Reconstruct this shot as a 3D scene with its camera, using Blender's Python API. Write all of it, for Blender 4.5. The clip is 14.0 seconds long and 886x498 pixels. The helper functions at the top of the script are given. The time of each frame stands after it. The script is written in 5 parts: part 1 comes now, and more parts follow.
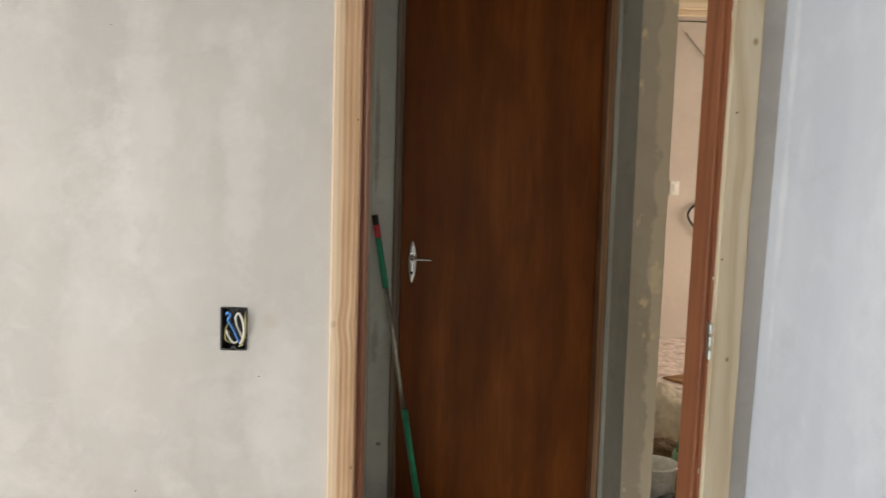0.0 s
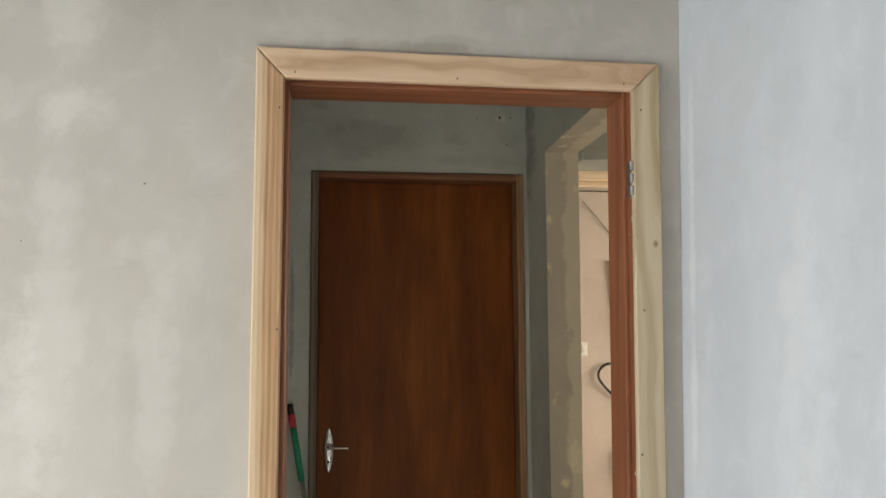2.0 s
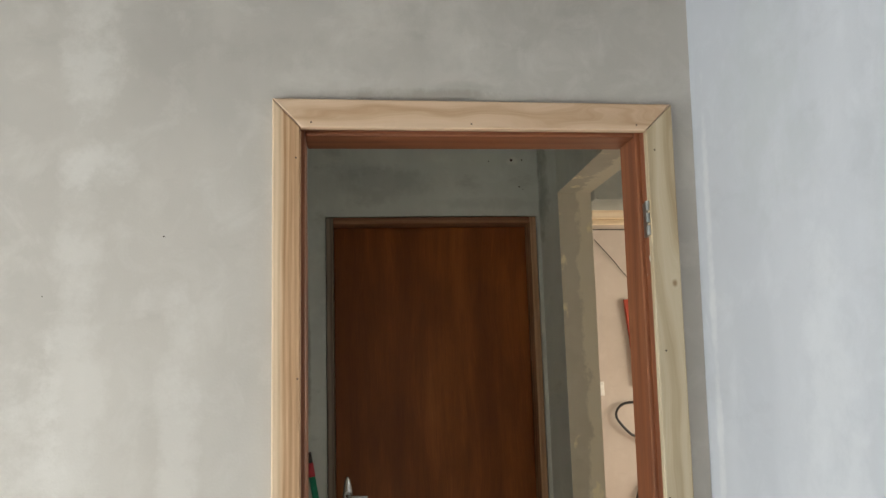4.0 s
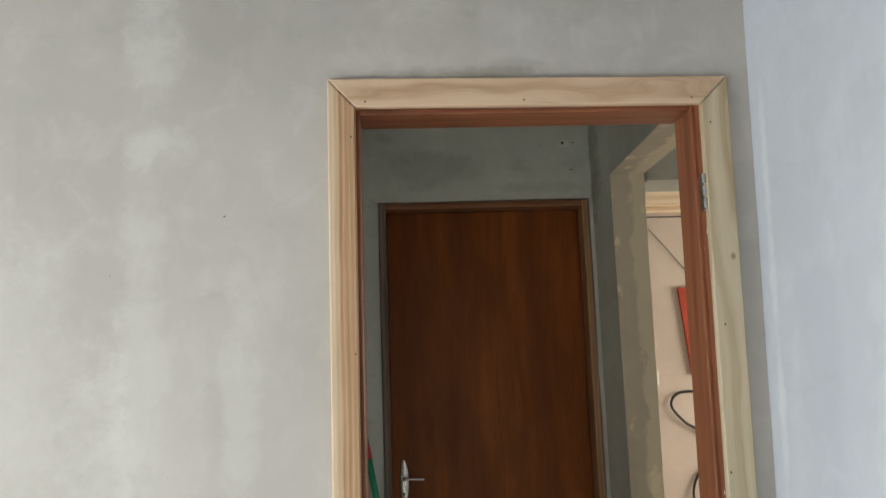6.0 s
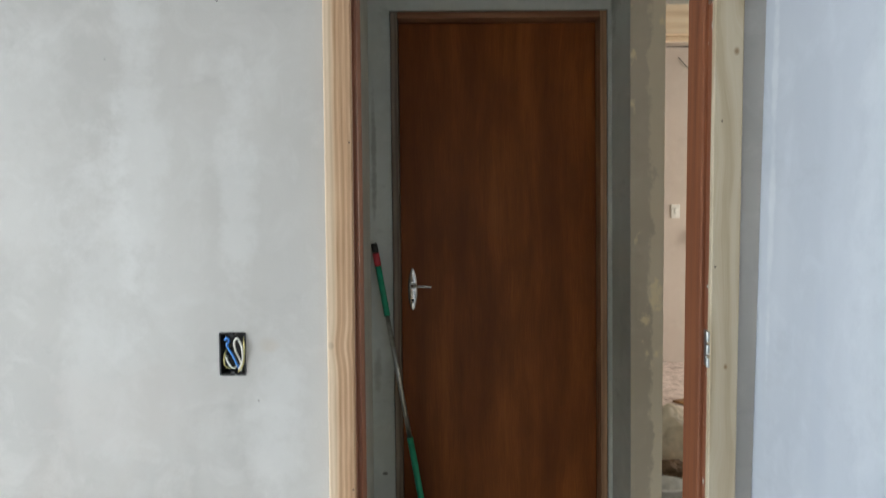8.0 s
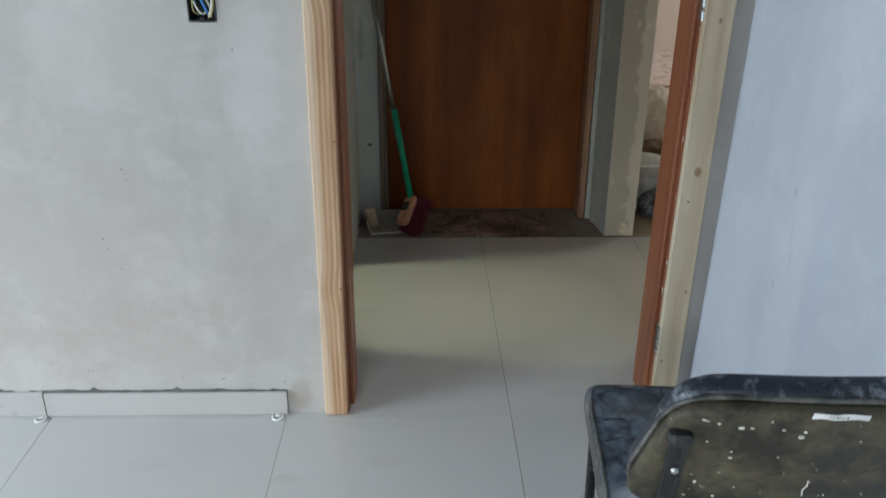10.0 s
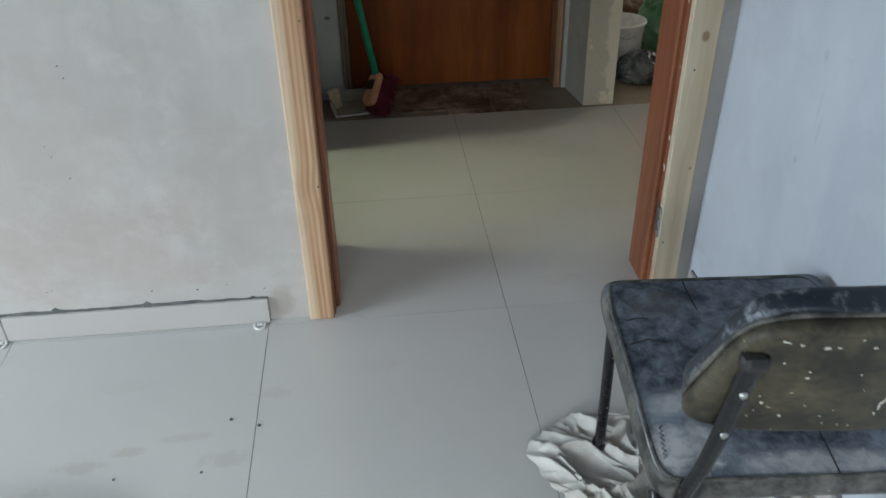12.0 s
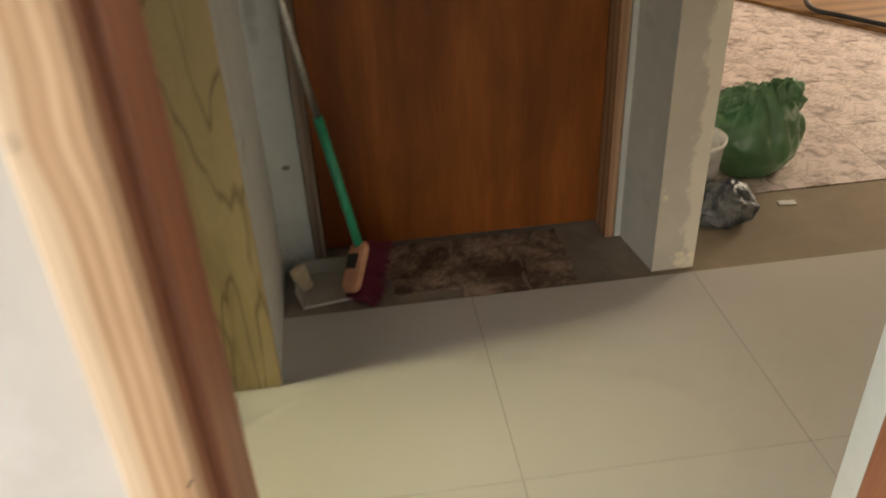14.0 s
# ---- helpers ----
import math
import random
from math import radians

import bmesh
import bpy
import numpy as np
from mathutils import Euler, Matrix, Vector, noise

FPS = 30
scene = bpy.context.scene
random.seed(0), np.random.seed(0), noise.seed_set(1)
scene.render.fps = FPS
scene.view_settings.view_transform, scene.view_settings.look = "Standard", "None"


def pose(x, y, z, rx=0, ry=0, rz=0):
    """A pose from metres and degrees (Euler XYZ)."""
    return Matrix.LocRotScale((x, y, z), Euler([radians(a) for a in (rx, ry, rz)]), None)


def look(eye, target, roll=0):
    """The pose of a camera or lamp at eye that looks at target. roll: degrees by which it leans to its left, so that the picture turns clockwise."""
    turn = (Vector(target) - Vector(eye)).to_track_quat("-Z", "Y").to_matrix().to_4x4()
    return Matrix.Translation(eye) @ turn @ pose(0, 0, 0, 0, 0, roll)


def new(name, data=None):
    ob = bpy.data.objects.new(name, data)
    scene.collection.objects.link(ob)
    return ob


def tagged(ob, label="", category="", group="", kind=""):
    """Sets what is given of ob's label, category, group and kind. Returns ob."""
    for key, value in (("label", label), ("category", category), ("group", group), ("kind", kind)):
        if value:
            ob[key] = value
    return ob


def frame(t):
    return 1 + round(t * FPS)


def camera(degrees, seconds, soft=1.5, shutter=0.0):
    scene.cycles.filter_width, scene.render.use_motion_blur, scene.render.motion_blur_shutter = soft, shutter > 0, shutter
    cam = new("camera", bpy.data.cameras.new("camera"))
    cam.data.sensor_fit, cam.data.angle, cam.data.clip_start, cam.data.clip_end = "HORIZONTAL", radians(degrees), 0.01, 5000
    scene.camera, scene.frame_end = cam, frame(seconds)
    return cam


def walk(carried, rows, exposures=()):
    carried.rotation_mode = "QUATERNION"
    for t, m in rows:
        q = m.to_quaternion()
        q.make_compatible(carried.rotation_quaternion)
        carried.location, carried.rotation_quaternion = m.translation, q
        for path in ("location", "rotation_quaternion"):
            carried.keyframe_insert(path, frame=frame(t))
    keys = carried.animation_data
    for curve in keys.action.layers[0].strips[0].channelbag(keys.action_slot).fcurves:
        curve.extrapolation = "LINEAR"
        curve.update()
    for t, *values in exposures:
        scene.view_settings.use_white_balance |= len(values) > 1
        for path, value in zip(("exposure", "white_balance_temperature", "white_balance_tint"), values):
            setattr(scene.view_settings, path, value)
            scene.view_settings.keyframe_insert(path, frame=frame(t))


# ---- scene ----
cam = camera(56.5, 14.0, soft=1.4, shutter=0.4)
PATH = [
    (0, (0.112, 0.096, 1.418), (0.155, 2.088, 1.245), 1.6),
    (0.5, (0.118, 0.099, 1.427), (0.28, 2.089, 1.306), 0.6),
    (1, (0.112, 0.1, 1.459), (0.319, 2.09, 1.461), -0.1),
    (1.5, (0.096, 0.104, 1.495), (0.331, 2.088, 1.589), -0.2),
    (2, (0.086, 0.087, 1.528), (0.341, 2.061, 1.733), -0.3),
    (2.5, (0.077, 0.089, 1.551), (0.34, 2.057, 1.788), -0.9),
    (5, (0.054, 0.086, 1.524), (0.228, 2.051, 1.856), -2.3),
    (5.5, (0.042, 0.085, 1.517), (0.175, 2.053, 1.847), -2.4),
    (6, (0.053, 0.085, 1.492), (0.165, 2.06, 1.789), -2.0),
    (6.5, (0.063, 0.089, 1.459), (0.159, 2.073, 1.69), -2.0),
    (7, (0.083, 0.081, 1.435), (0.169, 2.072, 1.601), -1.7),
    (7.5, (0.111, 0.068, 1.408), (0.151, 2.066, 1.481), -0.9),
    (8, (0.141, 0.076, 1.376), (0.167, 2.074, 1.292), -0.6),
    (8.5, (0.158, 0.052, 1.346), (0.178, 2.037, 1.107), -0.6),
    (9, (0.153, 0.078, 1.319), (0.19, 2.023, 0.857), 0.1),
    (11.5, (0.165, 0.156, 1.231), (0.262, 1.877, 0.216), -0.4),
    (12, (0.088, 0.281, 1.241), (0.234, 1.965, 0.171), -1.3),
    (12.5, (0.104, 0.474, 1.252), (0.272, 2.126, 0.137), -2.3),
    (13, (0.095, 0.702, 1.243), (0.13, 2.361, 0.127), -0.5),
    (13.5, (0.052, 1.112, 1.272), (0.134, 2.773, 0.161), -1.5),
    (14, (0.13, 1.421, 1.302), (0.311, 3.092, 0.216), -2.9),
]
walk(cam, [(t, look(eye, target, roll)) for t, eye, target, roll in PATH], [
    (0.0, -0.05, 7150, 11), (1.5, -0.02, 7200, 8), (2.5, -0.02, 7150, 8), (5.0, -0.08, 6950, 7), (7.5, -0.10, 6400, 6), (9.0, -0.16, 5950, 6), (11.5, -0.92, 5900, 4),
    (12.0, -0.54, 5950, 4.5), (12.5, -0.42, 6000, 5), (13.0, -0.38, 6200, 6), (13.5, -0.17, 6450, 8), (14.0, 0.30, 7600, 12)])

# ---- light ----
world = bpy.data.worlds.new("sky")
scene.world = world
world.use_nodes = True
wn = world.node_tree.nodes
sky = wn.new("ShaderNodeTexSky")
sky.sky_type, sky.sun_disc = "NISHITA", False
sky.sun_elevation, sky.sun_rotation = radians(38), radians(200)
wn["Background"].inputs["Strength"].default_value = 0.10
world.node_tree.links.new(sky.outputs["Color"], wn["Background"].inputs["Color"])


def window_light(name, eye, target, wide, high, watts, colour, spread=180):
    """An area lamp that fills an opening: the daylight of a window, and one added fill."""
    lamp = bpy.data.lights.new(name, "AREA")
    lamp.shape, lamp.size, lamp.size_y, lamp.energy, lamp.color = "RECTANGLE", wide, high, watts, colour
    lamp.spread = radians(spread)
    ob = new(name, lamp)
    ob.matrix_world = look(eye, target)
    return ob


# the room's west window, a smaller south one, a narrow one in the west room, one in the east room
window_light("window_light_room_west", (-3.24, 0.55, 1.22), (0.7, 0.90, -0.95), 1.5, 1.1, 140, (0.87, 0.93, 1.0))
window_light("window_light_south", (-0.95, -2.34, 1.35), (-0.80, -1.55, 0.0), 1.3, 1.2, 125, (0.97, 0.96, 0.94), 106)
window_light("window_light_west", (-1.96, 2.65, 1.45), (0.06, 2.62, 0.0), 0.27, 0.8, 1.9, (1.0, 0.96, 0.62), 32)
# unseen warm lamp added to brighten the pillar end and the hall floor
window_light("window_light_east_south", (5.40, 2.1, 1.6), (1.0, 2.7, 0.6), 1.0, 1.3, 13, (1.0, 0.84, 0.58))
window_light("window_light_east", (5.40, 6.3, 1.6), (2.6, 6.7, 0.7), 2.0, 1.5, 150, (1.0, 0.88, 0.74))


# ---- materials ----
def material(name, rough=0.6, metal=0.0, spec=0.5):
    m = bpy.data.materials.new(name)
    m.use_nodes = True
    b = m.node_tree.nodes["Principled BSDF"]
    b.inputs["Roughness"].default_value = rough
    b.inputs["Metallic"].default_value = metal
    b.inputs["Specular IOR Level"].default_value = spec
    return m, m.node_tree, b


def node(nt, kind, **values):
    n = nt.nodes.new(kind)
    for key, v in values.items():
        if key in n.inputs:
            n.inputs[key].default_value = v
    return n


def coords(nt, scale=(1, 1, 1), place=(0, 0, 0)):
    tc = nt.nodes.new("ShaderNodeTexCoord")
    mp = nt.nodes.new("ShaderNodeMapping")
    mp.inputs["Scale"].default_value = scale
    mp.inputs["Location"].default_value = place
    nt.links.new(tc.outputs["Object"], mp.inputs["Vector"])
    return mp.outputs["Vector"]


def noise_at(nt, vec, scale, detail=4, rough=0.55, distortion=0.0):
    n = node(nt, "ShaderNodeTexNoise", Scale=scale, Detail=detail, Roughness=rough, Distortion=distortion)
    nt.links.new(vec, n.inputs["Vector"])
    return n.outputs["Fac"]


def ramp(nt, fac, stops):
    r = nt.nodes.new("ShaderNodeValToRGB")
    e = r.color_ramp.elements
    while len(e) < len(stops):
        e.new(0.5)
    for k, (p, c) in zip(e, stops):
        k.position, k.color = p, (c, c, c, 1) if isinstance(c, (int, float)) else (*c, 1)
    nt.links.new(fac, r.inputs["Fac"])
    return r.outputs["Color"]


def mix(nt, a, b, fac, how="MIX"):
    m = nt.nodes.new("ShaderNodeMix")
    m.data_type, m.blend_type = "RGBA", how
    for socket, v in ((m.inputs[6], a), (m.inputs[7], b), (m.inputs[0], fac)):
        if isinstance(v, bpy.types.NodeSocket):
            nt.links.new(v, socket)
        elif isinstance(v, (int, float)):
            socket.default_value = v
        else:
            socket.default_value = (*v, 1)
    return m.outputs[2]


def math_node(nt, op, a, b=0.0, c=0.0):
    m = nt.nodes.new("ShaderNodeMath")
    m.operation = op
    for socket, v in zip(m.inputs, (a, b, c)):
        if isinstance(v, bpy.types.NodeSocket):
            nt.links.new(v, socket)
        else:
            socket.default_value = v
    return m.outputs[0]


def bump(nt, b, height, strength=0.3, distance=0.002):
    n = node(nt, "ShaderNodeBump", Strength=strength, Distance=distance)
    nt.links.new(height, n.inputs["Height"])
    nt.links.new(n.outputs["Normal"], b.inputs["Normal"])


def finish(nt, b, colour):
    nt.links.new(colour, b.inputs["Base Color"])


def plaster(name, light, dark, pale, streak=0.5, patch=None, marks=(), mottle=0.28, side=0):
    """Cement skim on a wall: cloudy, with pale trowelled streaks, faint smears and grain."""
    m, nt, b = material(name, 0.85, spec=0.25)
    c = ramp(nt, noise_at(nt, coords(nt), 1.6, 5, 0.6), [(0.3, dark), (0.7, light)])
    s = ramp(nt, noise_at(nt, coords(nt, (2.6, 2.6, 0.5), (3, 1, 2)), 1.5, 4, 0.55), [(0.48, 0), (0.72, streak)])
    c = mix(nt, c, pale, s)
    blot = ramp(nt, noise_at(nt, coords(nt, (1, 1, 1), (7, 7, 7)), 9.0, 6, 0.65, 0.6), [(0.50, 0), (0.72, 0.5)])
    c = mix(nt, c, pale, blot)
    smear = ramp(nt, noise_at(nt, coords(nt, (1, 1, 2.2), (1, 5, 9)), 4.0, 6, 0.7), [(0.58, 0), (0.76, mottle)])
    c = mix(nt, c, [v * (1 - mottle) for v in dark], smear)
    specks = ramp(nt, noise_at(nt, coords(nt), 75, 2, 0.5), [(0.80, 0), (0.84, 0.55)])
    c = mix(nt, c, (0.12, 0.12, 0.12), specks)
    if marks:
        sep = nt.nodes.new("ShaderNodeSeparateXYZ")
        nt.links.new(coords(nt), sep.inputs[0])
        wob = math_node(nt, "SUBTRACT", noise_at(nt, coords(nt, (1, 1, 1), (6, 6, 6)), 8, 7, 0.7), 0.5)
    for x, z, rx, rz, colour, amount in marks:
        dx = math_node(nt, "MULTIPLY", math_node(nt, "SUBTRACT", sep.outputs[side], x), 1 / rx)
        dz = math_node(nt, "MULTIPLY", math_node(nt, "SUBTRACT", sep.outputs[2], z), 1 / rz)
        d = math_node(nt, "ADD", math_node(nt, "MULTIPLY", dx, dx), math_node(nt, "MULTIPLY", dz, dz))
        d = math_node(nt, "ADD", d, math_node(nt, "MULTIPLY", wob, 4.5))
        c = mix(nt, c, colour, ramp(nt, d, [(0.1, amount), (1.0, 0)]))
    if patch:
        edge, soft, colour = patch
        x = nt.nodes.new("ShaderNodeSeparateXYZ")
        nt.links.new(coords(nt), x.inputs[0])
        n = noise_at(nt, coords(nt, (1, 1, 0.8)), 8, 8, 0.72)
        k = math_node(nt, "ADD", x.outputs[0], math_node(nt, "MULTIPLY", math_node(nt, "SUBTRACT", n, 0.5), 0.16))
        k = math_node(nt, "MULTIPLY", math_node(nt, "SUBTRACT", k, edge), 1 / soft)
        k = ramp(nt, k, [(0.0, 0), (1.0, 0.8)])
        c = mix(nt, c, colour, k)
        blobs = ramp(nt, noise_at(nt, coords(nt, (1, 1, 0.7), (2, 2, 5)), 9, 4, 0.6), [(0.60, 0), (0.66, 0.8)])
        c = mix(nt, c, [min(1, v * q) for v, q in zip(colour, (1.18, 1.16, 1.06))], blobs)
    finish(nt, b, c)
    h = math_node(nt, "ADD", noise_at(nt, coords(nt), 160, 3), math_node(nt, "MULTIPLY", noise_at(nt, coords(nt), 6, 4), 2.2))
    bump(nt, b, h, 0.10, 0.003)
    return m


def wood(name, pale, mid, dark, along="z", bands=38.0, rough=0.55, contrast=0.6, knots=(), bends=(), tone=0.0, bow=0.5, wave_part=0.45, cloud=0.0, vein=0.0, sap=None, spec=0.35):
    """Sawn or varnished wood with grain along an axis. knots: (x, z, radius); bends: (z, reach, shift)."""
    m, nt, b = material(name, rough, spec=spec)
    sep = nt.nodes.new("ShaderNodeSeparateXYZ")
    nt.links.new(coords(nt), sep.inputs[0])
    cross, run = (sep.outputs[0], sep.outputs[2]) if along == "z" else (sep.outputs[2], sep.outputs[0])
    cross = math_node(nt, "ADD", cross, math_node(nt, "MULTIPLY", sep.outputs[1], 0.7))
    n = noise_at(nt, coords(nt, (3, 3, 0.7) if along == "z" else (0.7, 3, 3)), 2.0, 3, 0.5)
    k = math_node(nt, "ADD", cross, math_node(nt, "MULTIPLY", math_node(nt, "SUBTRACT", n, 0.5), 0.09 * bow))
    for z, reach, shift in bends:
        d = math_node(nt, "MULTIPLY", math_node(nt, "SUBTRACT", run, z), 1 / reach)
        g = math_node(nt, "EXPONENT", math_node(nt, "MULTIPLY", math_node(nt, "MULTIPLY", d, d), -1.0))
        k = math_node(nt, "ADD", k, math_node(nt, "MULTIPLY", g, shift))
    wave = math_node(nt, "SINE", math_node(nt, "MULTIPLY", k, bands * 6.283))
    wave = math_node(nt, "MULTIPLY_ADD", wave, 0.5, 0.5)
    bent = nt.nodes.new("ShaderNodeCombineXYZ")
    nt.links.new(k, bent.inputs[0])
    nt.links.new(math_node(nt, "MULTIPLY", run, 0.02), bent.inputs[1])
    fibre = noise_at(nt, bent.outputs[0], 300, 3, 0.6)
    streak = noise_at(nt, bent.outputs[0], bands * 1.5, 3, 0.6)
    slow = noise_at(nt, coords(nt, (1, 1, 0.15) if along == "z" else (0.15, 1, 1), (4, 4, 4)), 16, 3, 0.5)
    f = math_node(nt, "ADD", math_node(nt, "MULTIPLY", streak, 0.5), math_node(nt, "ADD", math_node(nt, "MULTIPLY", fibre, 0.25), math_node(nt, "MULTIPLY", slow, 0.25)))
    f = math_node(nt, "DIVIDE", math_node(nt, "MULTIPLY_ADD", wave, wave_part * 0.5, f), 1 + wave_part * 0.5)
    c = ramp(nt, f, [(0.36 + tone, pale), (0.50 + tone, mid), (0.74 - 0.12 * contrast + tone, dark)])
    if cloud:
        c = mix(nt, c, dark, ramp(nt, noise_at(nt, coords(nt, (1, 1, 0.3), (2, 2, 2)), 6, 5, 0.65), [(0.42, 0), (0.68, cloud)]))
    if vein:
        v = noise_at(nt, coords(nt, (2.2, 2.2, 0.28), (3, 8, 2)), 3.2, 3, 0.45)
        v = math_node(nt, "ABSOLUTE", math_node(nt, "SUBTRACT", math_node(nt, "FRACT", math_node(nt, "MULTIPLY", v, 11.0)), 0.5))
        c = mix(nt, c, [q * 0.45 for q in dark], ramp(nt, v, [(0.0, vein), (0.09, 0)]))
    for x, z, r in knots:
        dx = math_node(nt, "MULTIPLY", math_node(nt, "SUBTRACT", sep.outputs[0], x), 1 / r)
        dz = math_node(nt, "MULTIPLY", math_node(nt, "SUBTRACT", sep.outputs[2], z), 0.7 / r)
        d = math_node(nt, "ADD", math_node(nt, "MULTIPLY", dx, dx), math_node(nt, "MULTIPLY", dz, dz))
        d = math_node(nt, "ADD", d, math_node(nt, "MULTIPLY", math_node(nt, "SUBTRACT", slow, 0.5), 1.2))
        c = mix(nt, c, [v * q for v, q in zip(dark, (0.62, 0.48, 0.36))], ramp(nt, d, [(0.05, 0.8), (0.16, 0.4), (0.45, 0)]))
    if sap:
        edge, fade, colour = sap
        c = mix(nt, c, colour, ramp(nt, math_node(nt, "MULTIPLY", math_node(nt, "SUBTRACT", k, edge), 1 / fade), [(0.0, 0.6), (1.0, 0)]))
    stain = ramp(nt, noise_at(nt, coords(nt, (1, 1, 0.4), (9, 2, 1)), 7, 4, 0.6), [(0.55, 0), (0.8, 0.3)])
    c = mix(nt, c, dark, stain)
    finish(nt, b, c)
    bump(nt, b, math_node(nt, "ADD", fibre, wave), 0.2, 0.0008)
    return m


def dusty(name, base, dust, scale=14.0, amount=(0.45, 0.7), rough=0.6, dots=0.0, spec=0.4, metal=0.0, drifts=()):
    """A used surface under plaster dust, with white splashes where dots is above 0."""
    m, nt, b = material(name, rough, metal, spec)
    f = noise_at(nt, coords(nt), scale, 7, 0.68, 0.4)
    g = noise_at(nt, coords(nt, (1, 1, 1), (3, 3, 3)), scale * 0.25, 3, 0.5)
    k = math_node(nt, "ADD", math_node(nt, "MULTIPLY", f, 0.6), math_node(nt, "MULTIPLY", g, 0.4))
    c = mix(nt, base, dust, ramp(nt, k, [(amount[0], 0), (amount[1], 0.85)]))
    for x, y, rx, ry, colour, most in drifts:
        sep = nt.nodes.new("ShaderNodeSeparateXYZ")
        nt.links.new(coords(nt), sep.inputs[0])
        dx = math_node(nt, "MULTIPLY", math_node(nt, "SUBTRACT", sep.outputs[0], x), 1 / rx)
        dy = math_node(nt, "MULTIPLY", math_node(nt, "SUBTRACT", sep.outputs[1], y), 1 / ry)
        d = math_node(nt, "ADD", math_node(nt, "MULTIPLY", dx, dx), math_node(nt, "MULTIPLY", dy, dy))
        d = math_node(nt, "ADD", d, math_node(nt, "MULTIPLY", math_node(nt, "SUBTRACT", f, 0.5), 3.5))
        c = mix(nt, c, colour, ramp(nt, d, [(0.0, most), (1.3, 0)]))
    if dots:
        v = node(nt, "ShaderNodeTexVoronoi", Scale=95.0, Randomness=1.0)
        nt.links.new(coords(nt), v.inputs["Vector"])
        pick = nt.nodes.new("ShaderNodeSeparateColor")
        nt.links.new(v.outputs["Color"], pick.inputs[0])
        some = math_node(nt, "GREATER_THAN", pick.outputs[0], 1 - dots)
        near = math_node(nt, "LESS_THAN", v.outputs["Distance"], math_node(nt, "MULTIPLY", pick.outputs[1], 0.16))
        c = mix(nt, c, (0.55, 0.53, 0.47), math_node(nt, "MULTIPLY", some, near))
    finish(nt, b, c)
    nt.links.new(ramp(nt, k, [(0.3, max(0.0, rough - 0.2)), (0.7, min(1.0, rough + 0.25))]), b.inputs["Roughness"])
    bump(nt, b, f, 0.25, 0.002)
    return m


def plain(name, colour, rough=0.5, metal=0.0, vary=0.15, scale=30.0, spec=0.5, bump_by=0.1):
    m, nt, b = material(name, rough, metal, spec)
    f = noise_at(nt, coords(nt), scale, 4, 0.6)
    c = ramp(nt, f, [(0.3, [v * (1 - vary) for v in colour]), (0.7, [min(1, v * (1 + vary)) for v in colour])])
    finish(nt, b, c)
    bump(nt, b, f, bump_by, 0.001)
    return m


PALE, SMUT = (0.66, 0.645, 0.62), (0.24, 0.225, 0.20)
M_WALL = plaster("grey_plaster", (0.505, 0.48, 0.447), (0.42, 0.402, 0.375), (0.585, 0.565, 0.535), marks=[
    # the broad pale patch at x -0.80 paints a brighter, more lit area
    (-0.50, 2.42, 0.075, 0.30, PALE, 0.42), (-0.52, 1.6, 0.07, 0.5, PALE, 0.34), (-0.50, 2.03, 0.09, 0.07, PALE, 0.42), (-0.80, 1.55, 0.25, 0.35, PALE, 0.2), (-0.33, 2.33, 0.10, 0.12, SMUT, 0.12),
    (-0.62, 1.2, 0.10, 0.45, PALE, 0.28), (-0.30, 1.45, 0.05, 0.30, PALE, 0.35), (-0.22, 0.9, 0.08, 0.2, PALE, 0.3),
    (0.24, 2.198, 0.27, 0.020, (0.26, 0.22, 0.17), 0.42), (0.36, 2.215, 0.12, 0.022, SMUT, 0.25), (0.10, 2.30, 0.35, 0.06, SMUT, 0.15),
    (-0.75, 0.50, 0.45, 0.36, (0.40, 0.355, 0.32), 0.38), (-0.28, 0.38, 0.17, 0.30, (0.41, 0.365, 0.33), 0.36), (-0.62, 0.22, 0.35, 0.14, (0.43, 0.36, 0.32), 0.4), (-0.55, 0.95, 0.2, 0.12, (0.48, 0.43, 0.39), 0.25),
    (-0.24, 1.08, 0.03, 0.02, (0.45, 0.38, 0.30), 0.4), (0.45, 2.42, 0.3, 0.10, SMUT, 0.18), (-0.17, 0.06, 0.035, 0.05, (0.33, 0.28, 0.22), 0.5)])
M_WALL_E = plaster("pale_plaster", (0.52, 0.55, 0.60), (0.46, 0.49, 0.54), (0.58, 0.61, 0.66), side=1, marks=[
    (1.60, 0.745, 0.010, 0.014, (0.30, 0.33, 0.36), 0.3), (1.58, 0.66, 0.005, 0.05, (0.33, 0.36, 0.40), 0.25), (1.565, 0.62, 0.006, 0.03, (0.33, 0.36, 0.40), 0.22),
    (1.615, 0.54, 0.008, 0.008, (0.30, 0.33, 0.36), 0.3), (1.70, 0.45, 0.03, 0.05, (0.40, 0.42, 0.45), 0.2), (1.80, 0.09, 0.008, 0.008, (0.2, 0.2, 0.2), 0.8),
    (1.90, 1.6, 0.02, 0.6, (0.66, 0.68, 0.70), 0.5), (1.45, 1.3, 0.10, 0.5, (0.62, 0.65, 0.69), 0.45), (1.2, 1.8, 0.15, 0.3, (0.40, 0.43, 0.47), 0.35),
    # bluish bands and the darker wall top: shade put into the plaster colour
    (1.45, 0.58, 0.05, 0.35, (0.42, 0.46, 0.54), 0.35), (1.65, 0.95, 0.04, 0.3, (0.46, 0.50, 0.57), 0.3), (1.62, 2.1, 0.2, 0.3, (0.44, 0.48, 0.50), 0.4)])
